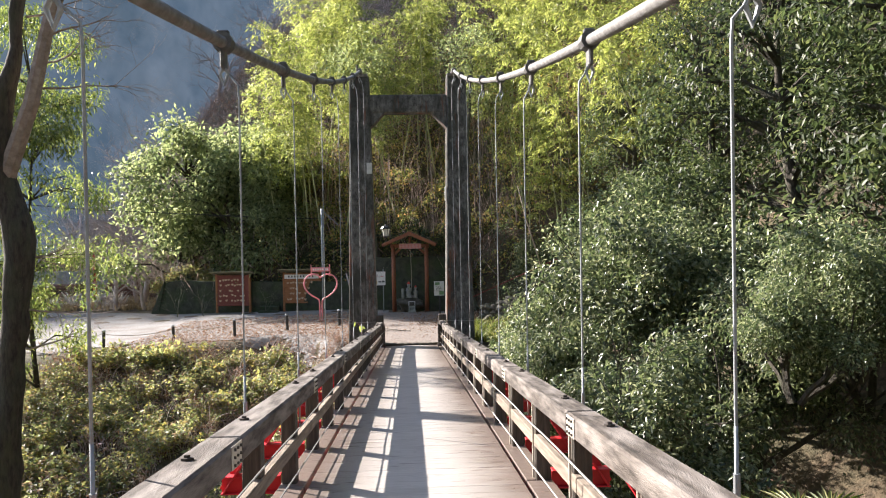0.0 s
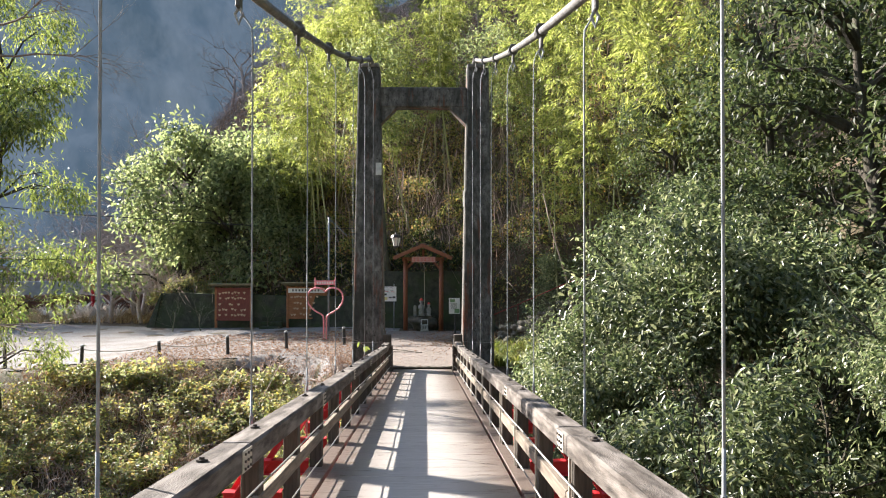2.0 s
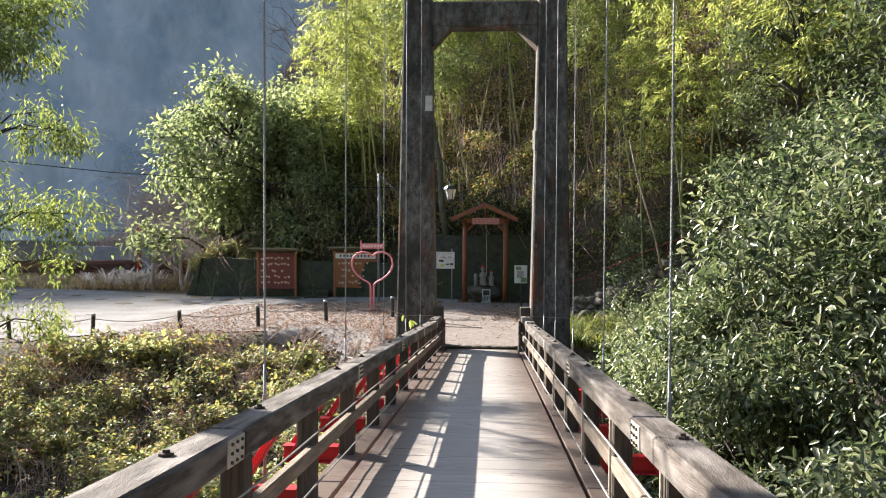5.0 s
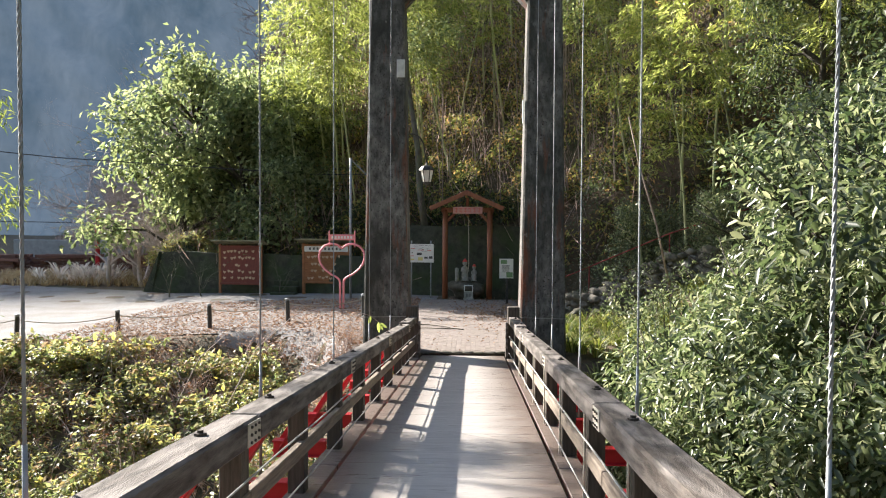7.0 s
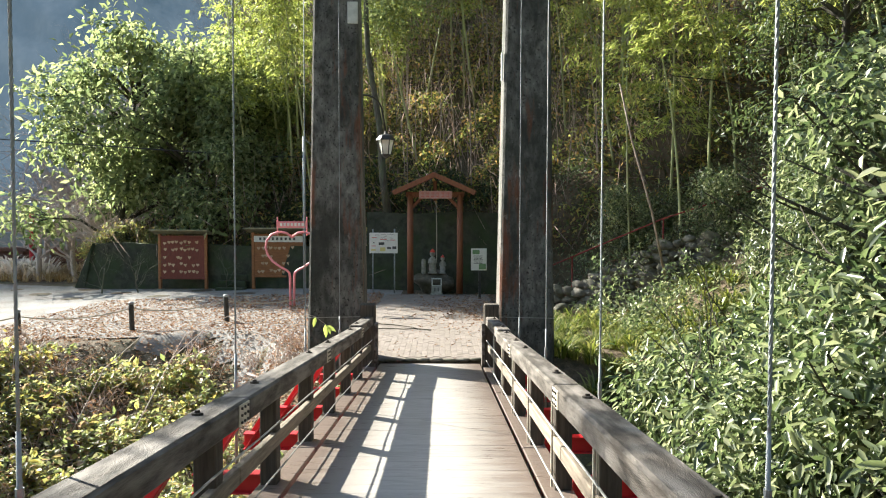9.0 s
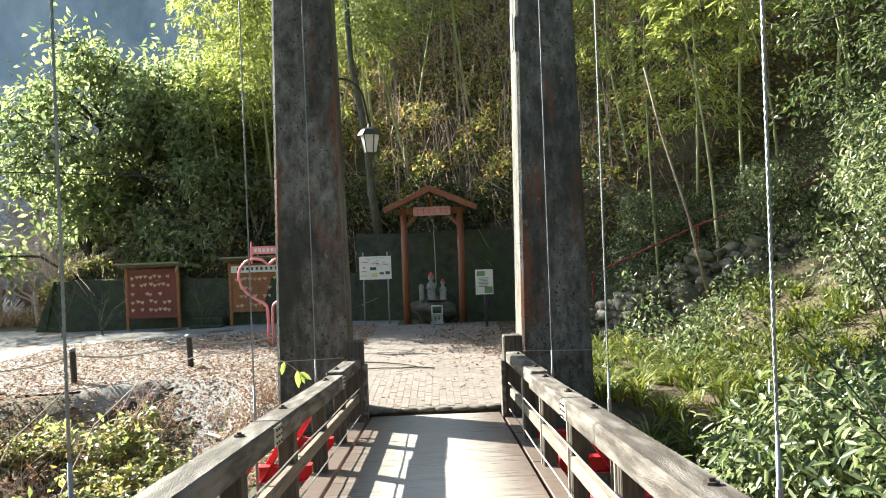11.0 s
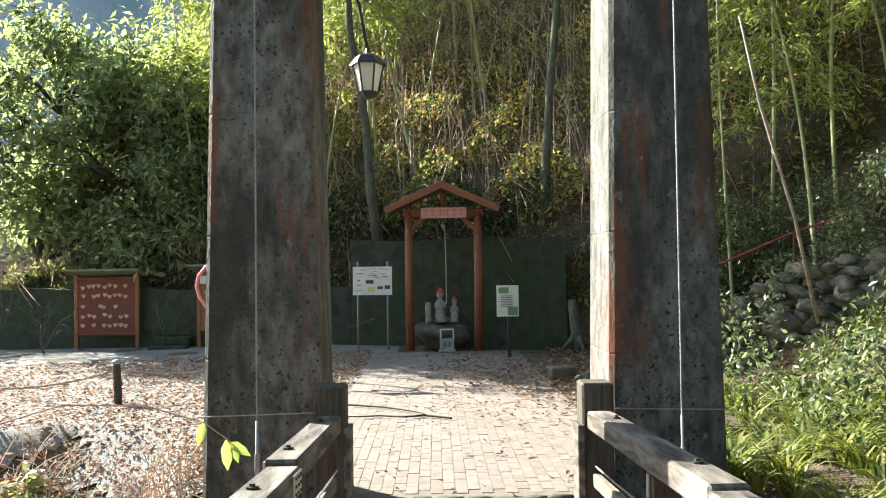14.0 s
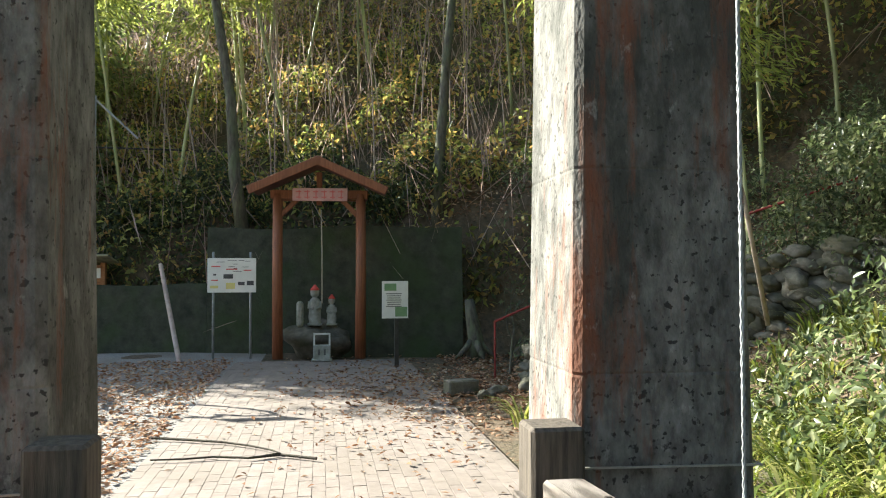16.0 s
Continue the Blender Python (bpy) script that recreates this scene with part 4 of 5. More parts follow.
# ---- stone wall and steps beside the path up the hill ----
rng = np.random.default_rng(11)
sw = thing("cobble_wall", "dry wall of rounded mossy river stones", "stone wall")
rocks = [rock(rng, 0.2 + 0.05 * (k % 3), 0.15, 0.13 + 0.02 * (k % 2), 3) for k in range(6)]
A, B = Vector((3.0, 30.6, 0)), Vector((9.0, 26.6, 0))
for i in range(38):
    u = i / 37
    p = A.lerp(B, u)
    topz = -1.35 + 0.9 * smooth(0, 0.5, u) + 0.9 * u
    z = float(land(p.x - 0.5, p.y - 0.7)) - 0.05
    k = 0
    while z < topz:
        part("stone", rocks[int(rng.integers(6))], M_STONE, sw, at=pose(p.x + rng.normal(0, 0.05), p.y + rng.normal(0, 0.05) + 0.04 * k, z, rng.uniform(0, 25), rng.uniform(0, 25), -34 + rng.normal(0, 15)) @ Matrix.Scale(float(rng.uniform(0.55, 0.95)), 4))
        z += 0.18
        k += 1
kb = thing("kerb_stones", "loose rounded stones at the foot of the path", "stones")
for x, y, r in ((2.3, 30.0, 0.55), (2.8, 30.3, 0.9), (2.05, 29.7, 0.45), (3.1, 29.9, 1.2), (3.4, 30.4, 1.0)):
    part("stone", rocks[int(rng.integers(6))], M_STONE, kb, at=pose(x, y, float(land(x, y)) + 0.08, 0, 0, rng.uniform(0, 90)) @ Matrix.Scale(r, 4))
part("block", Builder().box((0.42, 0.24, 0.2), pose(1.86, 30.2, -1.77, 0, 0, 12), 0.02), M_STONE, kb, "squared dark kerb block")
hr = thing("red_handrail", "thin red painted steel handrail beside the hill path", "handrail")
pts = [(2.6, 31.4, -1.0), (3.6, 31.2, -0.55), (5.6, 30.0, 0.45), (8.5, 28.2, 1.55), (11, 26.8, 2.5)]
part("rail", Builder().tube(pts, 0.018, 8), M_RUSTRED, hr)
for x, y, z in pts[:4]:
    part("post", Builder().tube([(x, y, z), (x, y, z - 0.95)], 0.018, 8), M_RUSTRED, hr)

# ---- foliage kinds ----
def shrub(seed, label, size, count, per, length, width, material, droop, reach, stems=5, fine=True, category="shrub", group=""):
    rg = np.random.default_rng(seed)
    blobs = []
    for k in range(15):
        a = rg.uniform(0, math.tau)
        d = rg.uniform(0.15, 0.85)
        w = rg.uniform(0.2, 0.36)
        blobs.append((size[0] * d * math.cos(a), size[1] * d * math.sin(a), size[2] * rg.uniform(0.25, 0.92 - 0.25 * d), size[0] * w, size[1] * w, size[2] * rg.uniform(0.1, 0.17)))
    t = thing("shrub", label, category, group=group)
    b = Builder()
    for k in range(stems):
        a = rg.uniform(0, math.tau)
        branchy(rg, (0.1 * math.cos(a), 0.1 * math.sin(a), -0.3), (0.5 * math.cos(a), 0.5 * math.sin(a), 1.0), size[2] * 0.6, 0.022 * size[2], 2, b, 0.5)
    part("stem_tangle", b, M_BARK, t)
    part("foliage", clumps(rg, blobs, count, per, reach, length, width, droop, fine), material, t)
    return t


def tree(seed, label, height, blobs, count, per, length, width, material, droop=0.35, reach=0.12, trunk_r=0.14, fine=True, name="tree", group=""):
    rg = np.random.default_rng(seed)
    t = thing(name, label, "tree", group=group)
    b = Builder()
    top = Vector((rg.normal(0, 0.2), rg.normal(0, 0.2), height * 0.75))
    pts = [Vector((0, 0, -0.5)).lerp(top, u) + Vector((0.15 * math.sin(4 * u), 0.12 * math.sin(5 * u + 1), 0)) for u in np.linspace(0, 1, 9)]
    b.tube(pts, [trunk_r * (1.15 - 0.85 * u) for u in np.linspace(0, 1, 9)], 9)
    part("trunk", b, M_BARK, t, smooth=True)
    b = Builder()
    for bl in blobs:
        c = Vector(bl[:3])
        k = min(range(9), key=lambda i: abs(pts[i].z - (c.z - 0.6)))
        s = pts[k]
        mid = s.lerp(c, 0.5) + Vector((0, 0, 0.15 * (c - s).length))
        b.tube([s, mid, c], [trunk_r * 0.5, trunk_r * 0.3, 0.012], 6)
        for q in range(5):
            e = c + Vector(unit(rg.normal(size=(1, 3)))[0]) * min(bl[3:6]) * 0.9
            b.tube([mid.lerp(c, 0.6), e], [trunk_r * 0.16, 0.006], 4)
    part("limb_frame", b, M_BARK, t)
    part("crown", clumps(rg, blobs, count, per, reach, length, width, droop, fine), material, t)
    return t


def place(kinds, rows, rng, tilt=6):
    """Each row: x, y, z or None, size, and the number of the kind. The first use moves the model itself."""
    used = set()
    for x, y, z, s, k in rows:
        zz = float(land(x, y)) - 0.05 if z is None else z
        m = pose(x, y, zz, float(rng.normal(0, tilt)), float(rng.normal(0, tilt)), float(rng.uniform(0, 360)))
        ob = kinds[k]
        if k not in used:
            used.add(k)
            ob.matrix_basis = m @ Matrix.Scale(s, 4)
        else:
            c = copy_thing(ob, m)
            c.matrix_basis = m @ Matrix.Scale(s, 4)


rng = np.random.default_rng(21)
# glossy evergreens close beside the bridge
EV = "dense glossy evergreen shrub with drooping oval leaves"
ever = [shrub(31 + k, EV, (1.9, 1.9, 3.2), 1000, 13, (0.115, 0.1, 0.108, 0.115, 0.11)[k], (0.05, 0.045, 0.047, 0.05, 0.048)[k], L_EVER, 0.5, 0.12, 5, k < 4, "shrub", "evergreen shrubs") for k in range(5)]
rows = []
for x, y, top, s in ((3.9, 11.4, 0.0, 0.95), (3.55, 13.8, -0.1, 0.95), (3.4, 16.2, 0.2, 0.95), (3.7, 18.6, 0.0, 0.95), (4.1, 20.6, -0.6, 0.85), (5.3, 10.2, 1.1, 0.62),
                     (3.1, 17.0, -1.7, 0.85), (3.2, 14.9, -2.0, 0.85), (3.4, 19.6, -2.0, 0.85)):
    rows.append((x, y, top - 3.0 * s, s, len(rows) % 3))
for x, y, top, s in ((5.9, 12.6, 0.5, 0.95), (5.0, 15.2, 2.2, 1.15), (5.3, 18.2, 2.3, 1.15), (7.4, 11.8, 2.0, 1.1), (6.5, 10.8, 1.5, 0.7), (7.4, 16.8, 2.4, 1.2), (7.0, 20.2, 3.2, 1.2), (6.6, 22.6, 1.2, 0.9), (6.9, 28.6, 1.6, 0.85), (8.0, 26.2, 2.6, 1.0), (5.8, 32.2, 1.5, 0.8), (7.6, 24.0, 2.4, 1.0)):
    rows.append((x, y, top - 3.0 * s, s, 3 + len(rows) % 2))
place(ever, rows, rng)
# darker woods above and behind them
DK = "tall dark evergreen tree on the wooded slope"
woods = []
for k in range(2):
    rgw = np.random.default_rng(60 + k)
    blobs = []
    for i in range(26):
        a, u = rgw.uniform(0, math.tau), (i + 0.5) / 26
        d = (2.6 - 1.9 * u ** 1.8) * math.sqrt(rgw.uniform(0.15, 1.0))
        r = rgw.uniform(0.55, 1.0) * (1.1 - 0.3 * u)
        blobs.append((d * math.cos(a), d * math.sin(a), 1.6 + 6.0 * u, r, r, 0.55 * r))
    woods.append(tree(51 + k, DK, 7.5, blobs, 760, 12, 0.15, 0.066, L_DARK, 0.5, 0.16, 0.16, False, "tree", "slope woods"))
rows = []
for x, y, z, s in ((9.5, 7, -3.0, 1.1), (10.5, 10.5, -2.0, 1.2), (9.8, 14, -1.0, 1.2), (9.4, 18, -0.5, 1.25), (8.6, 21.8, -0.2, 1.1), (12.5, 8, -1.0, 1.3), (13, 12.5, 0.5, 1.4), (12.5, 17, 1.5, 1.4), (12, 22, 2.0, 1.3), (15.5, 10, 2, 1.5), (16, 16, 3, 1.6),
                   (15.5, 22, 4, 1.5), (19, 13, 5, 1.7), (19.5, 20, 6, 1.7), (18, 27, 7, 1.6), (7.5, 4.5, -4.5, 1.1), (10.5, 3.0, -4.0, 1.2), (23, 24, 9, 1.8), (22, 16, 7, 1.8), (8.0, 26.5, 1.0, 0.8)):
    rows.append((x, y, z, s, len(rows) % 2))
place(woods, rows, rng, 3)


# bamboo
def bamboo(seed, h, lean=None):
    rg = np.random.default_rng(seed)
    t = thing("bamboo", "tall arching bamboo stem with yellow-green leaf sprays", "bamboo", group="bamboo grove")
    lean = lean or rg.uniform(0.08, 0.22)
    pts, rs = [], []
    for u in np.linspace(0, 1, 22):
        pts.append(Vector((lean * h * u ** 2.4, 0.02 * h * math.sin(3 * u), h * (u - 0.12 * u ** 3))))
        rs.append(0.045 * (1 - 0.85 * u))
    b = Builder().tube(pts, rs, 8)
    for i in range(1, 20):
        d = (pts[i + 1] - pts[i]).normalized()
        b.tube([pts[i] - d * 0.012, pts[i] + d * 0.012], rs[i] * 1.18, 8, False)
    part("culm", b, M_CULM, t, smooth=True)
    base, way, tw = [], [], Builder()
    for i in range(8, 22):
        for q in range(4):
            a = rg.uniform(0, math.tau)
            ln = rg.uniform(0.6, 1.5) * (1.25 - 0.5 * i / 21)
            d = Vector((math.cos(a), math.sin(a), 0.35))
            p0 = pts[i]
            tp = [p0 + d * ln * u - Vector((0, 0, 0.45 * ln * u * u)) for u in (0, 0.35, 0.7, 1.0)]
            tw.tube(tp, [0.008, 0.006, 0.004, 0.002], 3, False)
            for u in np.linspace(0.25, 1.0, 7):
                c = p0 + d * ln * u - Vector((0, 0, 0.45 * ln * u * u))
                for w in range(6):
                    base.append(c + Vector(rg.normal(0, 0.09, 3)))
                    way.append((d.x * 0.6 + rg.normal(0, 0.5), d.y * 0.6 + rg.normal(0, 0.5), -0.45 + rg.normal(0, 0.3)))
    part("twig_spray", tw, M_CULM, t)
    n = len(base)
    up = unit(rg.normal(size=(n, 3)) * 0.5 + np.array([[0, 0, 1.0]]))
    part("foliage", leaf_mesh("foliage", np.array([tuple(p) for p in base]), np.array(way), up, rg.uniform(0.16, 0.3, n), rg.uniform(0.034, 0.056, n), 0.1, False), L_BAMBOO, t)
    return t


grove = [bamboo(71 + k, (11.5, 9.5, 13.0)[k]) for k in range(3)]
arching = bamboo(79, 11.5, 0.42)
rows = []
rg = np.random.default_rng(77)
for k in range(48):
    x = rg.uniform(-7.0, 9.5)
    y = wall_y(x) + rg.uniform(2.5, 17)
    rows.append((x, y, None, rg.uniform(0.85, 1.2), k % 3))
for x, y, s in ((5.2, 31.5, 0.8), (6.2, 30.5, 0.9), (7.4, 32, 1.0), (8.4, 29.8, 0.95), (9.3, 31, 1.0), (6.8, 33.5, 1.0), (10.2, 28.4, 0.9), (5.4, 34.5, 0.95), (8.6, 34.5, 1.05), (-6.4, 38.6, 0.9), (-5.2, 39.2, 1.0), (-4.3, 38.3, 0.95), (-5.8, 40.2, 1.05), (-3.2, 38.4, 1.0)):
    rows.append((x, y, None, s, len(rows) % 3))
place(grove, rows, rg, 5)
for k, (x, y, a, s) in enumerate(((8.4, 25.6, 175, 0.95), (9.0, 27.2, 190, 1.0), (8.2, 28.6, 168, 0.9), (9.6, 24.4, 160, 1.0), (7.4, 30.2, 185, 0.85), (10.2, 26.4, 178, 1.1))):
    m = pose(x, y, float(land(x, y)) - 0.1, 0, 0, a) @ Matrix.Scale(s, 4)
    if k:
        copy_thing(arching, m).matrix_basis = m
    else:
        arching.matrix_basis = m

# undergrowth of the hillside
def undergrowth(seed, n, material, label, length, pick):
    rg_ = np.random.default_rng(seed)
    xy = pick(rg_, n)
    h = 0.25 + 1.35 * np.abs(np.sin(xy[:, 0] * 1.3 + 1.7 * np.sin(xy[:, 1] * 0.9))) * np.abs(np.cos(xy[:, 1] * 1.1 + np.sin(xy[:, 0] * 0.8)))
    z = land(xy[:, 0], xy[:, 1]) + h * rg_.random(n) ** 0.5
    base = np.column_stack([xy, z])
    keep = noise_mask(base, seed)
    base = base[keep]
    m = len(base)
    way = unit(rg_.normal(size=(m, 3)) + np.array([[0.1, -0.3, -0.25]]))
    up = unit(rg_.normal(size=(m, 3)) * 0.6 + np.array([[0, -0.3, 0.9]]))
    ob = part("undergrowth", leaf_mesh("undergrowth", base, way, up, length * rg_.uniform(0.6, 1.3, m), length * 0.48 * rg_.uniform(0.6, 1.2, m), fine=False), material)
    return tagged(ob, label, "undergrowth", kind="stuff")


def noise_mask(p, seed):
    a = np.sin(p[:, 0] * 2.1 + seed) + np.sin(p[:, 1] * 2.4 + p[:, 2] * 1.1) + np.sin(p[:, 2] * 2.7 - p[:, 0] * 1.3)
    return a > -0.9


def on_hill(rg_, n):
    x = rg_.uniform(-12.5, 14, n)
    return np.column_stack([x, wall_y(x) + 0.35 + 17 * rg_.random(n) ** 1.3])


def on_right(rg_, n):
    return np.column_stack([rg_.uniform(3.4, 11, n), rg_.uniform(24.5, 36, n)])


def on_wall_top(rg_, n):
    x = rg_.uniform(-12.3, 2.6, n)
    return np.column_stack([x, wall_y(x) + 0.25 + 1.1 * rg_.random(n)])


undergrowth(91, 80000, L_HILL, "mixed green and russet undergrowth of the hillside", 0.19, on_hill)
undergrowth(92, 45000, L_DARK, "dark green undergrowth of the hillside", 0.14, on_hill)
undergrowth(93, 24000, L_EVER, "green undergrowth beside the hill path", 0.11, on_right)
undergrowth(97, 12000, L_OAK, "leafy brush below the round trees", 0.15, lambda r_, k_: np.column_stack([r_.uniform(-13, -5, k_), r_.uniform(39.5, 43, k_)]))
undergrowth(94, 26000, L_DARK, "dark plants hanging over the wall top", 0.12, on_wall_top)
rg_ = np.random.default_rng(95)
xy = on_hill(rg_, 5000)
base = np.column_stack([xy, land(xy[:, 0], xy[:, 1])])
way = unit(rg_.normal(size=(5000, 3)) * 0.45 + np.array([[0, 0, 1.0]]))
ob = part("dry_stalks", leaf_mesh("dry_stalks", base, way, unit(rg_.normal(size=(5000, 3))), rg_.uniform(1.0, 2.8, 5000), rg_.uniform(0.012, 0.03, 5000), 0.0, False), M_BRUSH)
tagged(ob, "thin dry stalks on the hillside", "stalks", kind="stuff")

# round evergreen trees left of the grove
blobs = []
rgo = np.random.default_rng(99)
for k in range(38):
    a, u = rgo.uniform(0, math.tau), (k + 0.5) / 38
    z = 1.0 + 4.2 * u
    d = (2.1 - 1.5 * u ** 2.2) * math.sqrt(rgo.uniform(0.2, 1.2))
    r = rgo.uniform(0.32, 0.7) * (1.1 - 0.3 * u)
    blobs.append((d * math.cos(a), d * math.sin(a), z, r, r, r * 0.62))
oak = tree(101, "dense evergreen tree with drooping leaf sprays on the hillside", 5.2, blobs, 800, 13, 0.19, 0.085, L_OAK, 0.5, 0.2, 0.1, False, "tree", "hillside trees")
place([oak], [(-12.2, 41.4, -1.8, 1.78, 0), (-9.5, 41.2, -1.2, 1.6, 0), (-7.6, 44.2, 0.8, 1.35, 0), (-10.0, 46.0, 0.8, 1.45, 0), (-7.0, 40.4, -0.7, 1.2, 0)], rg, 3)
# drooping tree over the bank
blobs = []
for k in range(40):
    a, z = rgo.uniform(0, math.tau), rgo.uniform(-0.4, 10.0)
    d = rgo.uniform(0.5, 2.3) * (1.0 - 0.03 * z)
    r = rgo.uniform(0.4, 0.75)
    blobs.append((d * math.cos(a) + 0.1, d * math.sin(a), z, r * 1.2, r, r * 0.75))
for x, z in ((1.7, 3.0), (2.3, 2.7), (2.9, 2.4), (1.9, 1.6), (2.5, 1.2), (2.8, 0.6)):
    blobs.append((x, -0.2, z, 0.55, 0.5, 0.32))
place([tree(103, "drooping yellow-green riverside tree with narrow leaves", 11.0, blobs, 1450, 15, 0.19, 0.042, L_DROOP, 1.0, 0.15, 0.065, False)], [(-10.9, 22.6, -2.2, 1.0, 0)], rg, 0)


# bare trees
def bare(seed, label, h, r, depth, material, spread=0.55):
    rgb_ = np.random.default_rng(seed)
    t = thing("bare_tree", label, "tree", group="leafless trees")
    b = Builder()
    trunk_pts = [Vector((0.05 * math.sin(3 * u) * h, 0.03 * h * math.sin(2 * u), h * 0.45 * u - 0.4)) for u in np.linspace(0, 1, 7)]
    b.tube(trunk_pts, [r * (1.1 - 0.45 * u) for u in np.linspace(0, 1, 7)], 9)
    part("trunk", b, material, t, smooth=True)
    b = Builder()
    for k in range(5):
        a = rgb_.uniform(0, math.tau)
        branchy(rgb_, trunk_pts[3 + k % 4], (math.cos(a), math.sin(a), 0.9), h * 0.35, r * 0.45, depth, b, spread)
    part("branchwork", b, material, t)
    return t


pale = [bare(111 + k, "leafless tree with pale pinkish twigs", 7.0, 0.15, 4, M_PALETWIG, 0.5) for k in range(2)]
rows = []
for k in range(34):
    y = rg.uniform(56, 96)
    x = float(hill_foot(y)) + rg.uniform(3.0, 27)
    rows.append((x, y, None, rg.uniform(0.8, 1.35), k % 2))
for k in range(16):
    rows.append((rg.uniform(-22.5, -14.5), rg.uniform(50, 63), None, rg.uniform(1.15, 1.75), k % 2))
rows += [(-13.2, 41.2, -1.6, 0.55, 0), (-14.0, 42.6, -1.8, 0.6, 1), (-12.4, 40.6, -1.2, 0.5, 1), (-13.8, 44.0, -1.5, 0.7, 0), (-14.6, 42.4, None, 0.75, 1), (-16.4, 42.8, None, 0.8, 0), (-17.2, 45.0, None, 1.0, 1), (-15.4, 44.2, None, 0.95, 0), (-16.2, 46.0, None, 1.1, 1), (-14.9, 46.8, None, 1.2, 0), (-12.6, 48.6, None, 1.25, 1), (-10.6, 49.4, None, 1.2, 0), (-13.9, 50.5, None, 1.35, 1), (-9.0, 47.6, None, 1.1, 1)]
place(pale, rows, rg, 3)
small = bare(121, "small leafless sapling in the yard", 3.0, 0.03, 3, M_PALEBARK)
place([small], [(-11.4, 37.4, None, 1.0, 0), (-9.9, 37.2, None, 0.9, 0), (2.9, 31.6, None, 0.85, 0), (3.4, 30.9, None, 0.7, 0), (-6.9, 36.9, None, 0.7, 0)], rg, 5)
n = 34000
yb = rg.uniform(43, 100, n)
xb = hill_foot(yb) + 0.3 + 34 * rg.random(n)
base = np.column_stack([xb, yb, land(xb, yb) + rg.random(n) * 1.2])
way = unit(rg.normal(size=(n, 3)) * 0.9 + np.array([[0, 0, 0.9]]))
ob = part("brushwood", leaf_mesh("brushwood", base, way, unit(rg.normal(size=(n, 3))), rg.uniform(0.5, 1.6, n), rg.uniform(0.015, 0.035, n), 0.0, False), M_BRUSH)
tagged(ob, "pinkish brown leafless brushwood on the far slope", "brushwood", kind="stuff")


def on_far_slope(r_, k_):
    y = r_.uniform(43, 88, k_)
    return np.column_stack([hill_foot(y) + 0.5 + 30 * r_.random(k_), y])


undergrowth(96, 22000, L_DRY, "sparse russet leaves on the far slope", 0.24, on_far_slope)
# old trunk on the near bank
old = thing("old_tree", "gnarled dark trunk of a leafless tree on the bank", "tree")
b = Builder()
pts = [Vector((np.interp(z, [-6.4, -3.5, -1.2, 0.6, 1.6, 2.9, 4.2, 5.2, 7.0], [-8.1, -8.05, -7.85, -7.7, -7.62, -7.95, -7.9, -7.6, -7.55]), 15.2, z)) for z in np.linspace(-6.4, 7.0, 40)]
rad = [float(np.interp(p.z, [-6.4, -3.5, -1.2, 0.6, 1.6, 2.9, 4.2, 5.2, 7.0], [0.36, 0.29, 0.24, 0.25, 0.29, 0.2, 0.19, 0.14, 0.11])) for p in pts]
b.tube(pts, rad, 14)
b.v = [tuple(Vector(p) + noise.noise_vector(Vector(p) * 2.2) * 0.07) for p in b.v]
part("trunk", b, M_BARK, old, smooth=True)
b = Builder()
rg2 = np.random.default_rng(5)
b.tube([(-7.85, 15.2, 2.8), (-7.3, 15.1, 4.2), (-6.9, 15.1, 5.9), (-6.7, 15.1, 6.3)], [0.18, 0.15, 0.12, 0.1], 8)
for s_, d_, l_ in (((-7.2, 15.2, 4.5), (1, 0.5, 0.1), 1.9), ((-7.1, 15.2, 5.0), (1, 0.9, 0.2), 1.8), ((-7.0, 15.2, 5.5), (1, 0.3, 0.05), 1.7), ((-7.4, 15.2, 5.9), (1, 0.8, 0.3), 1.8), ((-7.8, 15.2, 1.2), (1, 0.2, 0.1), 1.5), ((-7.7, 15.2, 0.2), (1, 0.5, -0.1), 1.7), ((-7.7, 15.2, -0.6), (1, 0.2, 0.1), 1.5), ((-7.6, 15.2, 6.2), (-0.6, 0.8, 0.4), 1.6)):
    branchy(rg2, s_, d_, 0.72 * l_, 0.024, 5, b, 0.55, lift=0.02)
part("branchwork", b, M_TWIG, old)

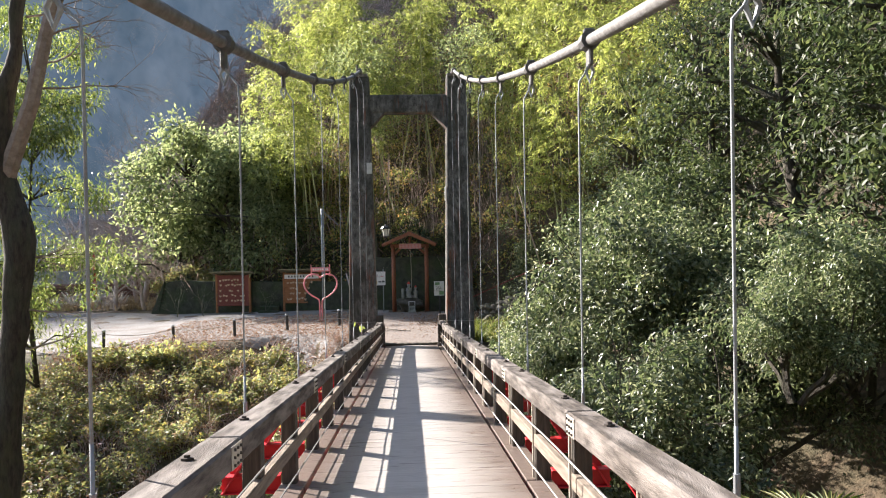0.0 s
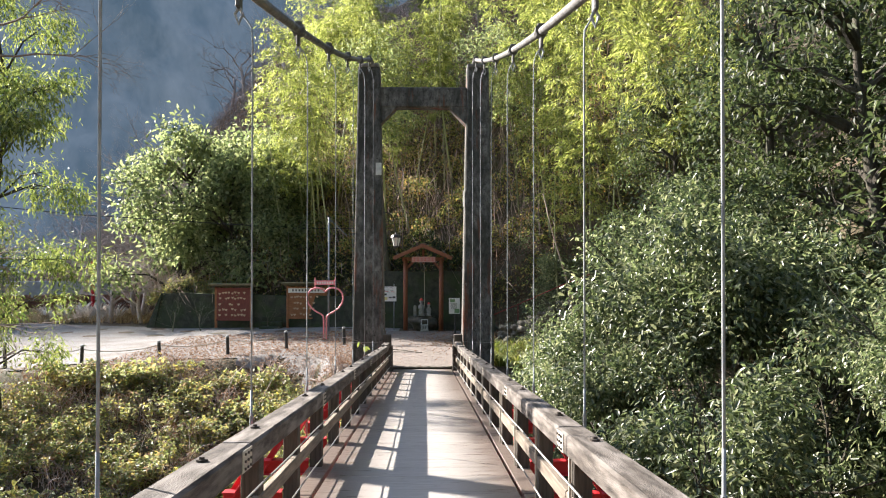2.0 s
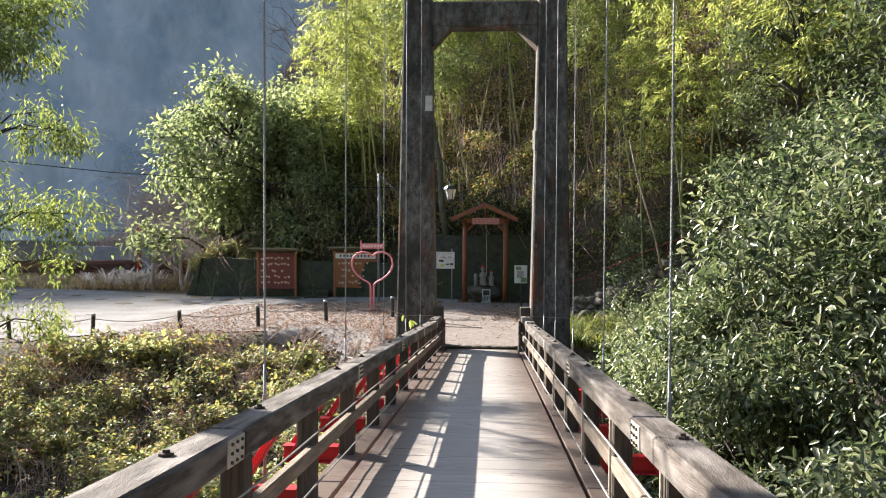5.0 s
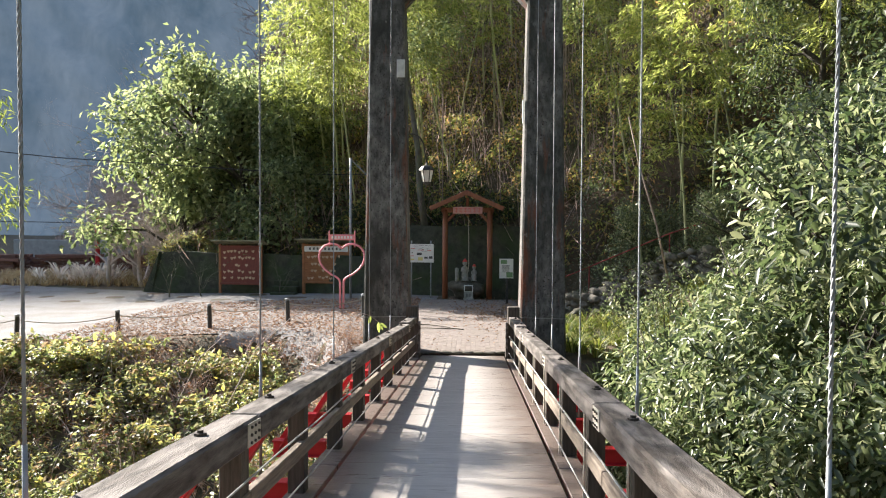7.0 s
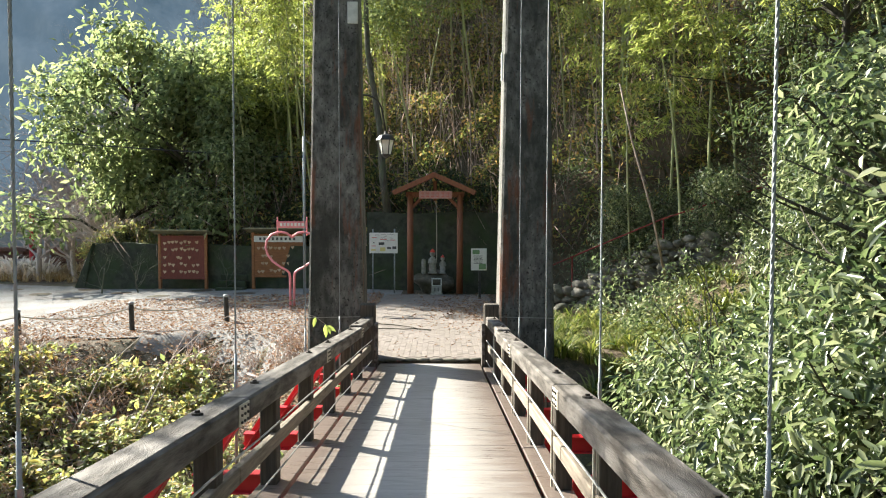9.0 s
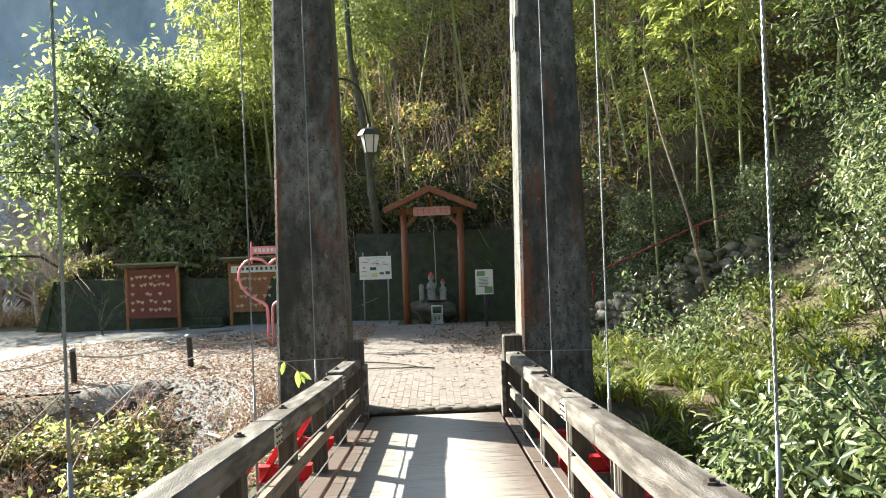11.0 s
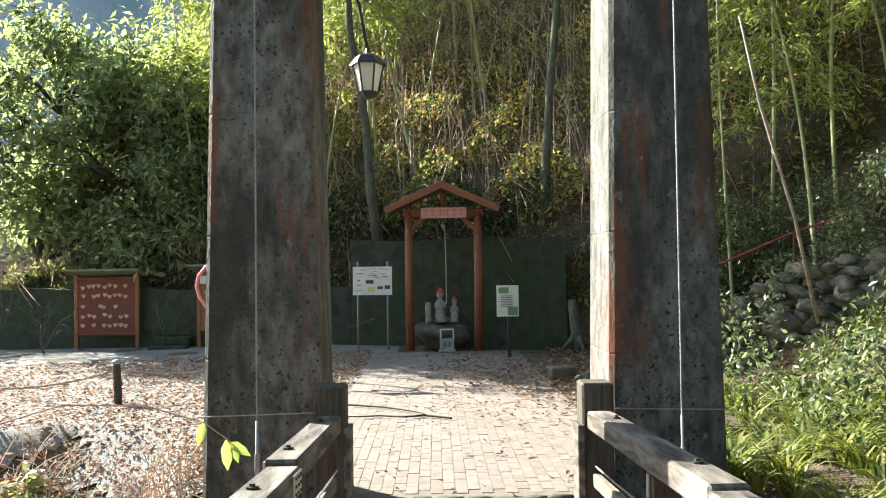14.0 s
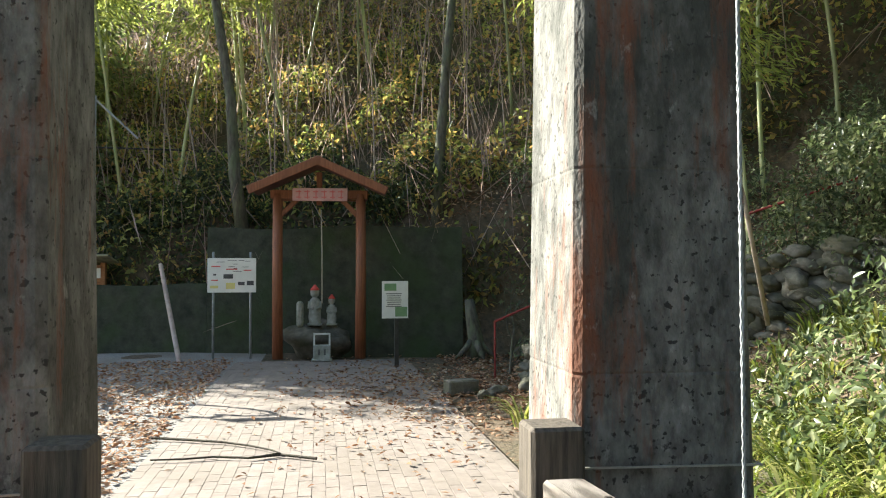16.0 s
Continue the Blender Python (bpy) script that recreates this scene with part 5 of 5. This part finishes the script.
# bank bushes
def weed(seed, label, stems, height, leaves, length, width, material, twig, fine, group):
    rg_ = np.random.default_rng(seed)
    t = thing("shrub", label, "shrub", group=group)
    b, base, way = Builder(), [], []
    for k in range(stems):
        a = rg_.uniform(0, math.tau)
        h = height * rg_.uniform(0.55, 1.15)
        out = h * rg_.uniform(0.15, 0.75)
        p0 = Vector((0.3 * rg_.normal(), 0.3 * rg_.normal(), -0.1))
        d = Vector((math.cos(a), math.sin(a), 0))
        pts = [p0 + d * out * u ** 1.6 + Vector((0, 0, h * (1.25 * u - 0.35 * u * u * (1 + out / h)))) for u in np.linspace(0, 1, 6)]
        b.tube(pts, [0.008, 0.007, 0.006, 0.005, 0.004, 0.002], 3, False)
        for q in range(leaves):
            u = rg_.uniform(0.25, 1.0)
            i = min(int(u * 5), 4)
            c = pts[i].lerp(pts[i + 1], u * 5 - i)
            base.append(tuple(c + Vector(rg_.normal(0, 0.05, 3))))
            way.append((d.x * 0.3 + rg_.normal(0, 0.8), d.y * 0.3 + rg_.normal(0, 0.8), rg_.normal(-0.05, 0.5)))
    part("stem_tangle", b, twig, t)
    n = len(base)
    if n:
        part("foliage", leaf_mesh("foliage", np.array(base), np.array(way), unit(rg_.normal(size=(n, 3)) * 0.5 + np.array([[0, 0, 1.0]])), length * rg_.uniform(0.6, 1.3, n), width * rg_.uniform(0.7, 1.2, n), fine=fine), material, t)
    return t


BK = "low riverbank bush with yellow-green leaves and dry twigs"
bank = [weed(131 + k, BK, 24, 1.0, (64, 52, 40)[k], (0.1, 0.12, 0.085)[k], (0.056, 0.07, 0.05)[k], L_BUSH, M_TWIG, False, "riverbank bushes") for k in range(3)]
rows = []
rg = np.random.default_rng(141)


def bank_edge(x):
    return float(np.interp(x, [-14, -10.5, -6.3, -4.6, -3.2, -2.0], [24.6, 25.2, 26.2, 26.4, 23.8, 21.5]))


while len(rows) < 200:
    x, y = rg.uniform(-13, -1.7), 26.5 - 17.5 * rg.random() ** 1.15
    if y > bank_edge(x) - 0.4:
        continue
    rows.append((x, y, None, rg.uniform(0.7, 1.3), int(rg.integers(3))))
place(bank, rows, rg, 8)
dry = [weed(151, "tangle of dry brown twigs and withered stalks", 42, 0.9, 5, 0.09, 0.03, L_DRY, M_PALETWIG, False, "dry tangles")]
rows = []
while len(rows) < 110:
    x, y = rg.uniform(-12, -2.2), rg.uniform(15, 26.6)
    if y < bank_edge(x) + 0.3:
        rows.append((x, y, None, rg.uniform(0.7, 1.3), 0))
for k in range(34):
    rows.append((rg.uniform(-6.5, -2.3), rg.uniform(22.5, 26.0), None, rg.uniform(0.4, 0.75), 0))
place(dry, rows, rg, 12)


# grass tufts with long arching blades
def tufts(name, seed, spots, per, length, width, material, label, bend=0.55):
    rg_ = np.random.default_rng(seed)
    V, F = [], []
    for x, y, z, s in spots:
        for k in range(per):
            a = rg_.uniform(0, math.tau)
            L = length * s * rg_.uniform(0.6, 1.2)
            d = np.array([math.cos(a), math.sin(a), 0])
            sd = np.array([-math.sin(a), math.cos(a), 0]) * width * rg_.uniform(0.7, 1.2)
            p = np.array([x, y, z]) + d * rg_.uniform(0, 0.12)
            k0 = len(V)
            for u, w in ((0, 0.6), (0.35, 1.0), (0.7, 0.8), (1.0, 0.06)):
                c = p + d * L * bend * u ** 1.6 + np.array([0, 0, 1]) * L * (u - 0.55 * u * u)
                V.append(c - sd * w)
                V.append(c + sd * w)
            for q in range(3):
                F.append((k0 + 2 * q, k0 + 2 * q + 1, k0 + 2 * q + 3, k0 + 2 * q + 2))
    ob = part(name, np_mesh(name, np.array(V), np.array(F)), material)
    return tagged(ob, label, "grass", kind="stuff")


sp = []
for k in range(260):
    x, y = rg.uniform(2.1, 6.2), rg.uniform(22.3, 28.6)
    sp.append((x, y, float(land(x, y)) - 0.02, rg.uniform(0.7, 1.3)))
tufts("grass", 161, sp, 26, 0.62, 0.013, L_GRASS, "bright green tufts of long arching grass leaves")
sp = [(1.2 + 0.25 * rg.random(), 23.75 + 0.7 * rg.random(), -1.9, 0.6) for k in range(6)] + [(-1.3 - 0.3 * rg.random(), 22.6 + 0.8 * rg.random(), -2.2, 0.7) for k in range(8)]
tufts("grass", 163, sp, 12, 0.45, 0.009, L_GRASS, "few green blades by the end post")
sp = []
for k in range(420):
    x = rg.uniform(-28, -13.5)
    y = rg.uniform(42, 49)
    sp.append((x, y, float(land(x, y)), rg.uniform(0.6, 1.5)))
tufts("grass", 165, sp, 18, 0.7, 0.014, L_STRAW, "dry straw-coloured grass beyond the yard")


# fallen leaves
def litter(name, seed, n, spot, size, label):
    rg_ = np.random.default_rng(seed)
    xy = spot(rg_, n)
    z = np.where((np.abs(xy[:, 0] - 0.1) < 1.5) & (xy[:, 1] > 23.9) & (xy[:, 1] < 34.2), -1.835, land(xy[:, 0], xy[:, 1]) + 0.045)
    base = np.column_stack([xy, z + rg_.random(n) * 0.02])
    a = rg_.uniform(0, math.tau, n)
    way = np.column_stack([np.cos(a), np.sin(a), rg_.normal(0, 0.25, n)])
    up = unit(np.column_stack([rg_.normal(0, 0.35, n), rg_.normal(0, 0.35, n), np.ones(n)]))
    ob = part(name, leaf_mesh(name, base, way, up, size * rg_.uniform(0.6, 1.3, n), size * 0.5 * rg_.uniform(0.6, 1.2, n), 0.3, False), L_DRY)
    return tagged(ob, label, "leaves", kind="stuff")


def spot_yard(rg_, n):
    x = -1.5 - 8.5 * rg_.random(n) ** 1.2
    return np.column_stack([x, 23.0 + 11.5 * rg_.random(n) ** 1.5])


def spot_court(rg_, n):
    u = rg_.random(n) ** 0.5
    x = -0.6 + 3.4 * u + rg_.normal(0, 0.2, n)
    return np.column_stack([x, 30.5 + rg_.normal(0, 1.7, n) - 0.4 * (x - 1)])


def spot_path(rg_, n):
    return np.column_stack([rg_.uniform(-1.3, 1.6, n), rg_.uniform(23.9, 34, n)])


def spot_hill(rg_, n):
    return np.column_stack([rg_.uniform(2.2, 9, n), rg_.uniform(28.5, 37, n)])


litter("fallen_leaves", 171, 20000, spot_yard, 0.085, "brown fallen leaves scattered over the gravel")
litter("fallen_leaves", 172, 2600, spot_court, 0.085, "drift of brown fallen leaves on the paving")
litter("fallen_leaves", 173, 260, spot_path, 0.07, "few fallen leaves on the paving")
litter("fallen_leaves", 174, 9000, spot_hill, 0.1, "brown fallen leaves on the hill path")

BRANCH_A = ((-1.54, 27.9), (-1.2, 27.76), (-0.85, 27.6), (-0.6, 27.42), (-0.4, 27.22), (-0.31, 27.08), (-0.56, 26.95))
BRANCH_B = ((0.0, 26.83), (-0.3, 27.02), (-0.56, 26.95), (-0.85, 27.04), (-1.1, 27.0), (-1.36, 27.01))
# Thin dark forked line, built as two tapering tubes on the paving.
fb = thing("fallen_branch", "thin dark forked strand on the paving", "branch")
b = Builder()
for run in (BRANCH_A, BRANCH_B):
    b.tube([(x, y, -1.815) for x, y in run], [0.014 - 0.0013 * k for k in range(len(run))], 6)
part("stick", b, M_BARK, fb)
# bramble reaching across the tower foot
br = thing("bramble", "arching bramble shoot with a few yellow-green leaves", "plant")
pts = [(-4.2, 22.4, -2.6), (-3.7, 22.5, -1.6), (-3.1, 22.6, -1.05), (-2.5, 22.65, -0.88), (-2.0, 22.7, -0.9), (-1.65, 22.75, -1.02), (-1.5, 22.8, -1.15)]
part("shoot", Builder().tube(pts, [0.008, 0.008, 0.007, 0.006, 0.005, 0.004, 0.003], 5), M_PALETWIG, br)
for x, z, dx, dz, L in ((-1.52, -1.13, 0.1, -1, 0.2), (-1.5, -1.15, 0.7, -0.4, 0.17), (-1.66, -1.02, -0.2, -1, 0.16), (-1.48, -1.16, 0.3, -0.8, 0.13)):
    one = leaf_mesh("leaf", np.array([[x, 22.78, z]]), np.array([[dx, -0.15, dz]]), np.array([[0.3, -1.0, 0.3]]), np.array([L]), np.array([L * 0.42]), 0.2, True, 0.1)
    part("leaf", one, L_DROOP, br)
rt = thing("bramble", "arching bramble shoot with a few yellow-green leaves", "plant")
pts = [(-5.5, 23.0, -3.0), (-5.0, 23.2, -1.9), (-4.4, 23.3, -1.35), (-3.7, 23.4, -1.3), (-3.2, 23.5, -1.5)]
part("shoot", Builder().tube(pts, [0.008, 0.008, 0.007, 0.005, 0.003], 5), M_PALETWIG, rt)
pk = part("pale_board", Builder().box((0.42, 0.12, 0.03), pose(-3.15, 25.2, float(land(-3.15, 25.2)) + 0.09, -8, 6, -35), 0.006), M_PALETWIG)
tagged(pk, "short pale board lying among fallen leaves", "board")
# trees rooted on the wall top
for pts, r in ((((-1.5, 36.4, 0.3), (-1.72, 36.5, 1.8), (-1.82, 36.6, 3.4), (-2.25, 36.9, 6.0), (-2.4, 37.2, 10)), 0.15), (((2.35, 35.6, 0.2), (2.45, 35.7, 2.0), (2.62, 35.9, 4.0), (2.95, 36.2, 7.0), (3.2, 36.5, 10.5)), 0.14)):
    t = thing("tree", "slender tree trunk rising from the wall top", "tree")
    part("trunk", Builder().tube(pts, [r, r * 0.82, r * 0.7, r * 0.6, r * 0.4], 10), M_PALEBARK, t, smooth=True)
    rg_ = np.random.default_rng(int(r * 100))
    crown = [(pts[4][0], pts[4][1], pts[4][2], 1.6, 1.6, 1.2), (pts[3][0] + 0.8, pts[3][1], pts[3][2] + 1.4, 1.2, 1.2, 0.8)]
    part("crown", clumps(rg_, crown, 260, 12, 0.2, 0.15, 0.065, 0.4, False), L_OAK, t)
stump = thing("tree_stump", "pale gnarled stump rooted at the wall end", "stump", pose(2.85, 34.1, -1.78) @ Matrix.Scale(0.8, 4))
b = Builder().tube([(0, 0, -0.2), (0.02, 0, 0.3), (-0.05, 0.05, 0.8), (-0.12, 0.1, 1.25)], [0.24, 0.17, 0.13, 0.1], 12)
b.v = [tuple(Vector(p) + noise.noise_vector(Vector(p) * 4.0) * 0.08) for p in b.v]
part("trunk", b, M_PALEBARK, stump, smooth=True)
for k, (dx, dy) in enumerate(((-0.55, -0.3), (0.1, -0.6), (0.5, -0.25))):
    part("root", Builder().tube([(0, 0, 0.4), (dx * 0.45, dy * 0.45, 0.14), (dx, dy, -0.1)], [0.1, 0.07, 0.03], 7), M_PALEBARK, stump, smooth=True)
b = Builder()
rg_ = np.random.default_rng(189)
for k in range(90):
    x = float(rg_.uniform(-5, 6))
    y = float(wall_y(x)) + float(rg_.uniform(0.8, 10))
    h, lx_, ly_ = rg_.uniform(2.0, 6.5), rg_.normal(0, 0.5), rg_.normal(0, 0.3)
    z = float(land(x, y)) - 0.1
    b.tube([(x + lx_ * u ** 1.5, y + ly_ * u, z + h * u) for u in (0, 0.3, 0.6, 1.0)], [0.02, 0.017, 0.012, 0.005], 5, False)
ob = part("thin_stems", b, M_TWIG, smooth=True)
tagged(ob, "thin upright saplings and canes on the hillside", "saplings", kind="stuff")
# stone steps by the votive boards
stp = thing("stone_steps", "dark mossy stone steps up the retaining wall", "steps")
for k in range(5):
    part("step", Builder().box((1.0, 0.34, 0.2), pose(-6.85, 37.0 + 0.3 * k, -2.0 + 0.2 * k, 0, 0, -10), 0.02), M_MOSSWALL, stp)
place([shrub(187, "bright yellow-green shrub on the wall end", (1.0, 1.0, 1.1), 170, 10, 0.12, 0.06, L_BUSH, 0.2, 0.12)], [(-11.9, 40.2, -1.0, 1.1, 0), (-10.6, 39.6, -0.9, 0.8, 0), (-13.2, 41.0, -1.3, 0.9, 0)], rg)

# fan palm below the railing
palm = thing("fan_palm", "small green fan palm under the bridge railing", "palm", pose(3.35, 6.1, -1.2))
rg_ = np.random.default_rng(181)
b = Builder().tube([(0, 0, -3.5), (0.05, 0, -1.5), (0, 0, 0)], [0.08, 0.07, 0.06], 8)
part("stem", b, M_BARK, palm)
for k in range(9):
    a = math.tau * k / 9 + rg_.normal(0, 0.2)
    d = Vector((math.cos(a), math.sin(a), rg_.uniform(0.1, 0.7))).normalized()
    hub = d * 0.4
    part("stalk", Builder().tube([(0, 0, 0), tuple(hub)], 0.008, 5), M_CULM, palm)
    n = 22
    sd = d.cross(Vector((0, 0, 1))).normalized()
    angs = np.linspace(-1.7, 1.7, n)
    way = np.array([tuple(d * math.cos(q) + sd * math.sin(q) - Vector((0, 0, 0.15))) for q in angs])
    up = np.tile(np.array([tuple(sd.cross(d))]), (n, 1))
    part("fan", leaf_mesh("fan", np.tile(np.array([tuple(hub)]), (n, 1)), way, up, rg_.uniform(0.36, 0.46, n), np.full(n, 0.035), 0.2, True, 0.12), L_GRASS, palm)
lt = part("leaning_sapling", Builder().tube([(5.25, 28.6, -0.9), (4.9, 28.5, 0.6), (4.4, 28.4, 2.2), (4.1, 28.3, 3.4)], [0.03, 0.027, 0.022, 0.016], 8), M_TWIG, smooth=True)
tagged(lt, "thin bare sapling leaning over the stone wall", "sapling")
sp = [(-17.9 + rg.normal(0, 0.9), 44.0 + rg.normal(0, 0.5), -2.25, rg.uniform(1.2, 2.2)) for k in range(44)]
tufts("pampas_grass", 183, sp, 14, 1.0, 0.035, L_PLUME, "white plumed grass clump beyond the yard", 0.4)

# ---- far side: lumber, wall, pole, mountain ----
for k, (x, y) in enumerate(((-26.0, 50.0), (-22.4, 50.5), (-18.6, 51.5), (-15.8, 52.5))):
    lm = thing("lumber_pile", "stack of rusty brown timber beside the road", "lumber", pose(x, y, float(land(x, y)), 0, 0, 10 * k), "timber stacks")
    r_ = np.random.default_rng(k)
    for i in range(6):
        for j in range(9):
            part("beam", Builder().box((2.9, 0.16, 0.16), bevel=0.01), M_LUMBER, lm, at=pose(r_.normal(0, 0.2), -0.8 + 0.19 * j, 0.1 + 0.18 * i, 0, 0, r_.normal(0, 9)))
fw = Builder().box((16, 0.4, 1.9), pose(-21.5, 57, -1.4), 0.03)
structure("wall_far", fw, M_FARWALL, "grey block wall beyond the road", "wall")
rpole = part("red_pole", Builder().tube([(-20, 49, -2.4), (-20, 49, 1.0)], 0.12, 10), M_REDSTEEL)
tagged(rpole, "red painted steel post beyond the yard", "pole")
ut = thing("utility_wire", "black utility wires strung across the valley", "cable")
part("wire", Builder().tube([(-60, 40, 9), (-30, 38, 4.6), (-16, 38, 3.2), (-6, 38.5, 2.6), (0, 39, 2.6)], 0.02, 5), M_BLACK, ut)
part("wire", Builder().tube([(-60, 50, 2.0), (-30, 46, 0.8), (-13, 44, 0.6)], 0.02, 5), M_BLACK, ut)


def mountain(name, pts_fn, cols, glow, label):
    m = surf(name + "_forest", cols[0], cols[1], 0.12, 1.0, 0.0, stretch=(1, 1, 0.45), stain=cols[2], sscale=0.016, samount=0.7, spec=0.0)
    # Distance haze is put in as a mottled blue glow.
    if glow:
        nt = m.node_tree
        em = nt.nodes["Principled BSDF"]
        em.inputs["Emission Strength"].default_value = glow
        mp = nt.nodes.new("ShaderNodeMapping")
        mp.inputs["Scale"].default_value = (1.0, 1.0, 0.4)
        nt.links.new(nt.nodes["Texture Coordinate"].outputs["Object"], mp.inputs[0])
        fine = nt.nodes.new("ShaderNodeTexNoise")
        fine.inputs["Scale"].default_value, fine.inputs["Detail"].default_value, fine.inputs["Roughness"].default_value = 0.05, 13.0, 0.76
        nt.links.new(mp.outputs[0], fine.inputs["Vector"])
        haze_ramp = nt.nodes.new("ShaderNodeValToRGB")
        haze_ramp.color_ramp.elements[0].position, haze_ramp.color_ramp.elements[1].position = 0.37, 0.66
        haze_ramp.color_ramp.elements[0].color, haze_ramp.color_ramp.elements[1].color = (0.14, 0.215, 0.285, 1), (0.36, 0.45, 0.55, 1)
        nt.links.new(fine.outputs["Fac"], haze_ramp.inputs[0])
        nt.links.new(haze_ramp.outputs[0], em.inputs["Emission Color"])
    nu, nw = 260, 110
    U, W = np.meshgrid(np.linspace(0, 1, nu), np.linspace(0, 1, nw))
    X, Y, Z = pts_fn(U, W)
    k = (np.arange(nw - 1)[:, None] * nu + np.arange(nu - 1)[None, :]).ravel()
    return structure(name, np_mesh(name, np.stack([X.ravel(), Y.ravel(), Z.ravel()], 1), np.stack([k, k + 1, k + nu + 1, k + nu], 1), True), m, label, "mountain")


def ribs(U, W):
    return np.abs(np.sin(U * 19 + 2.2 * W + 1.4 * np.sin(W * 4))) + 0.45 * np.abs(np.sin(U * 47 - 3 * W)) + 0.18 * np.sin(U * 151 + 40 * W) * np.sin(W * 77)


def ridge_far(U, W):
    return -520 + 660 * U, 190 + 120 * W + 15 * np.sin(U * 9) - 13 * ribs(U, W), -60 + 300 * W + 6 * np.sin(U * 23 + W * 5)


# Unseen ridge, added behind the bridge to cut down the sky's fill light.
def ridge_around(U, W):
    a = radians(205) + radians(200) * U
    r = 95 + 130 * W - 9 * ribs(U, W)
    return r * np.cos(a), 12 + r * np.sin(a), -14 + 135 * W * np.minimum(1.0, 0.55 + 3 * U)


# Far ridge: bluish base colours and glow paint in the distance haze.
mountain("backdrop", ridge_far, ((0.03, 0.045, 0.06), (0.06, 0.08, 0.1), (0.1, 0.12, 0.15)), 0.12, "forested mountain across the valley, blue haze painted in as a glow")
mountain("valley_side", ridge_around, ((0.02, 0.032, 0.016), (0.07, 0.08, 0.035), (0.09, 0.075, 0.05)), 0.0, "unseen wooded ridge added behind the bridge to block sky light")
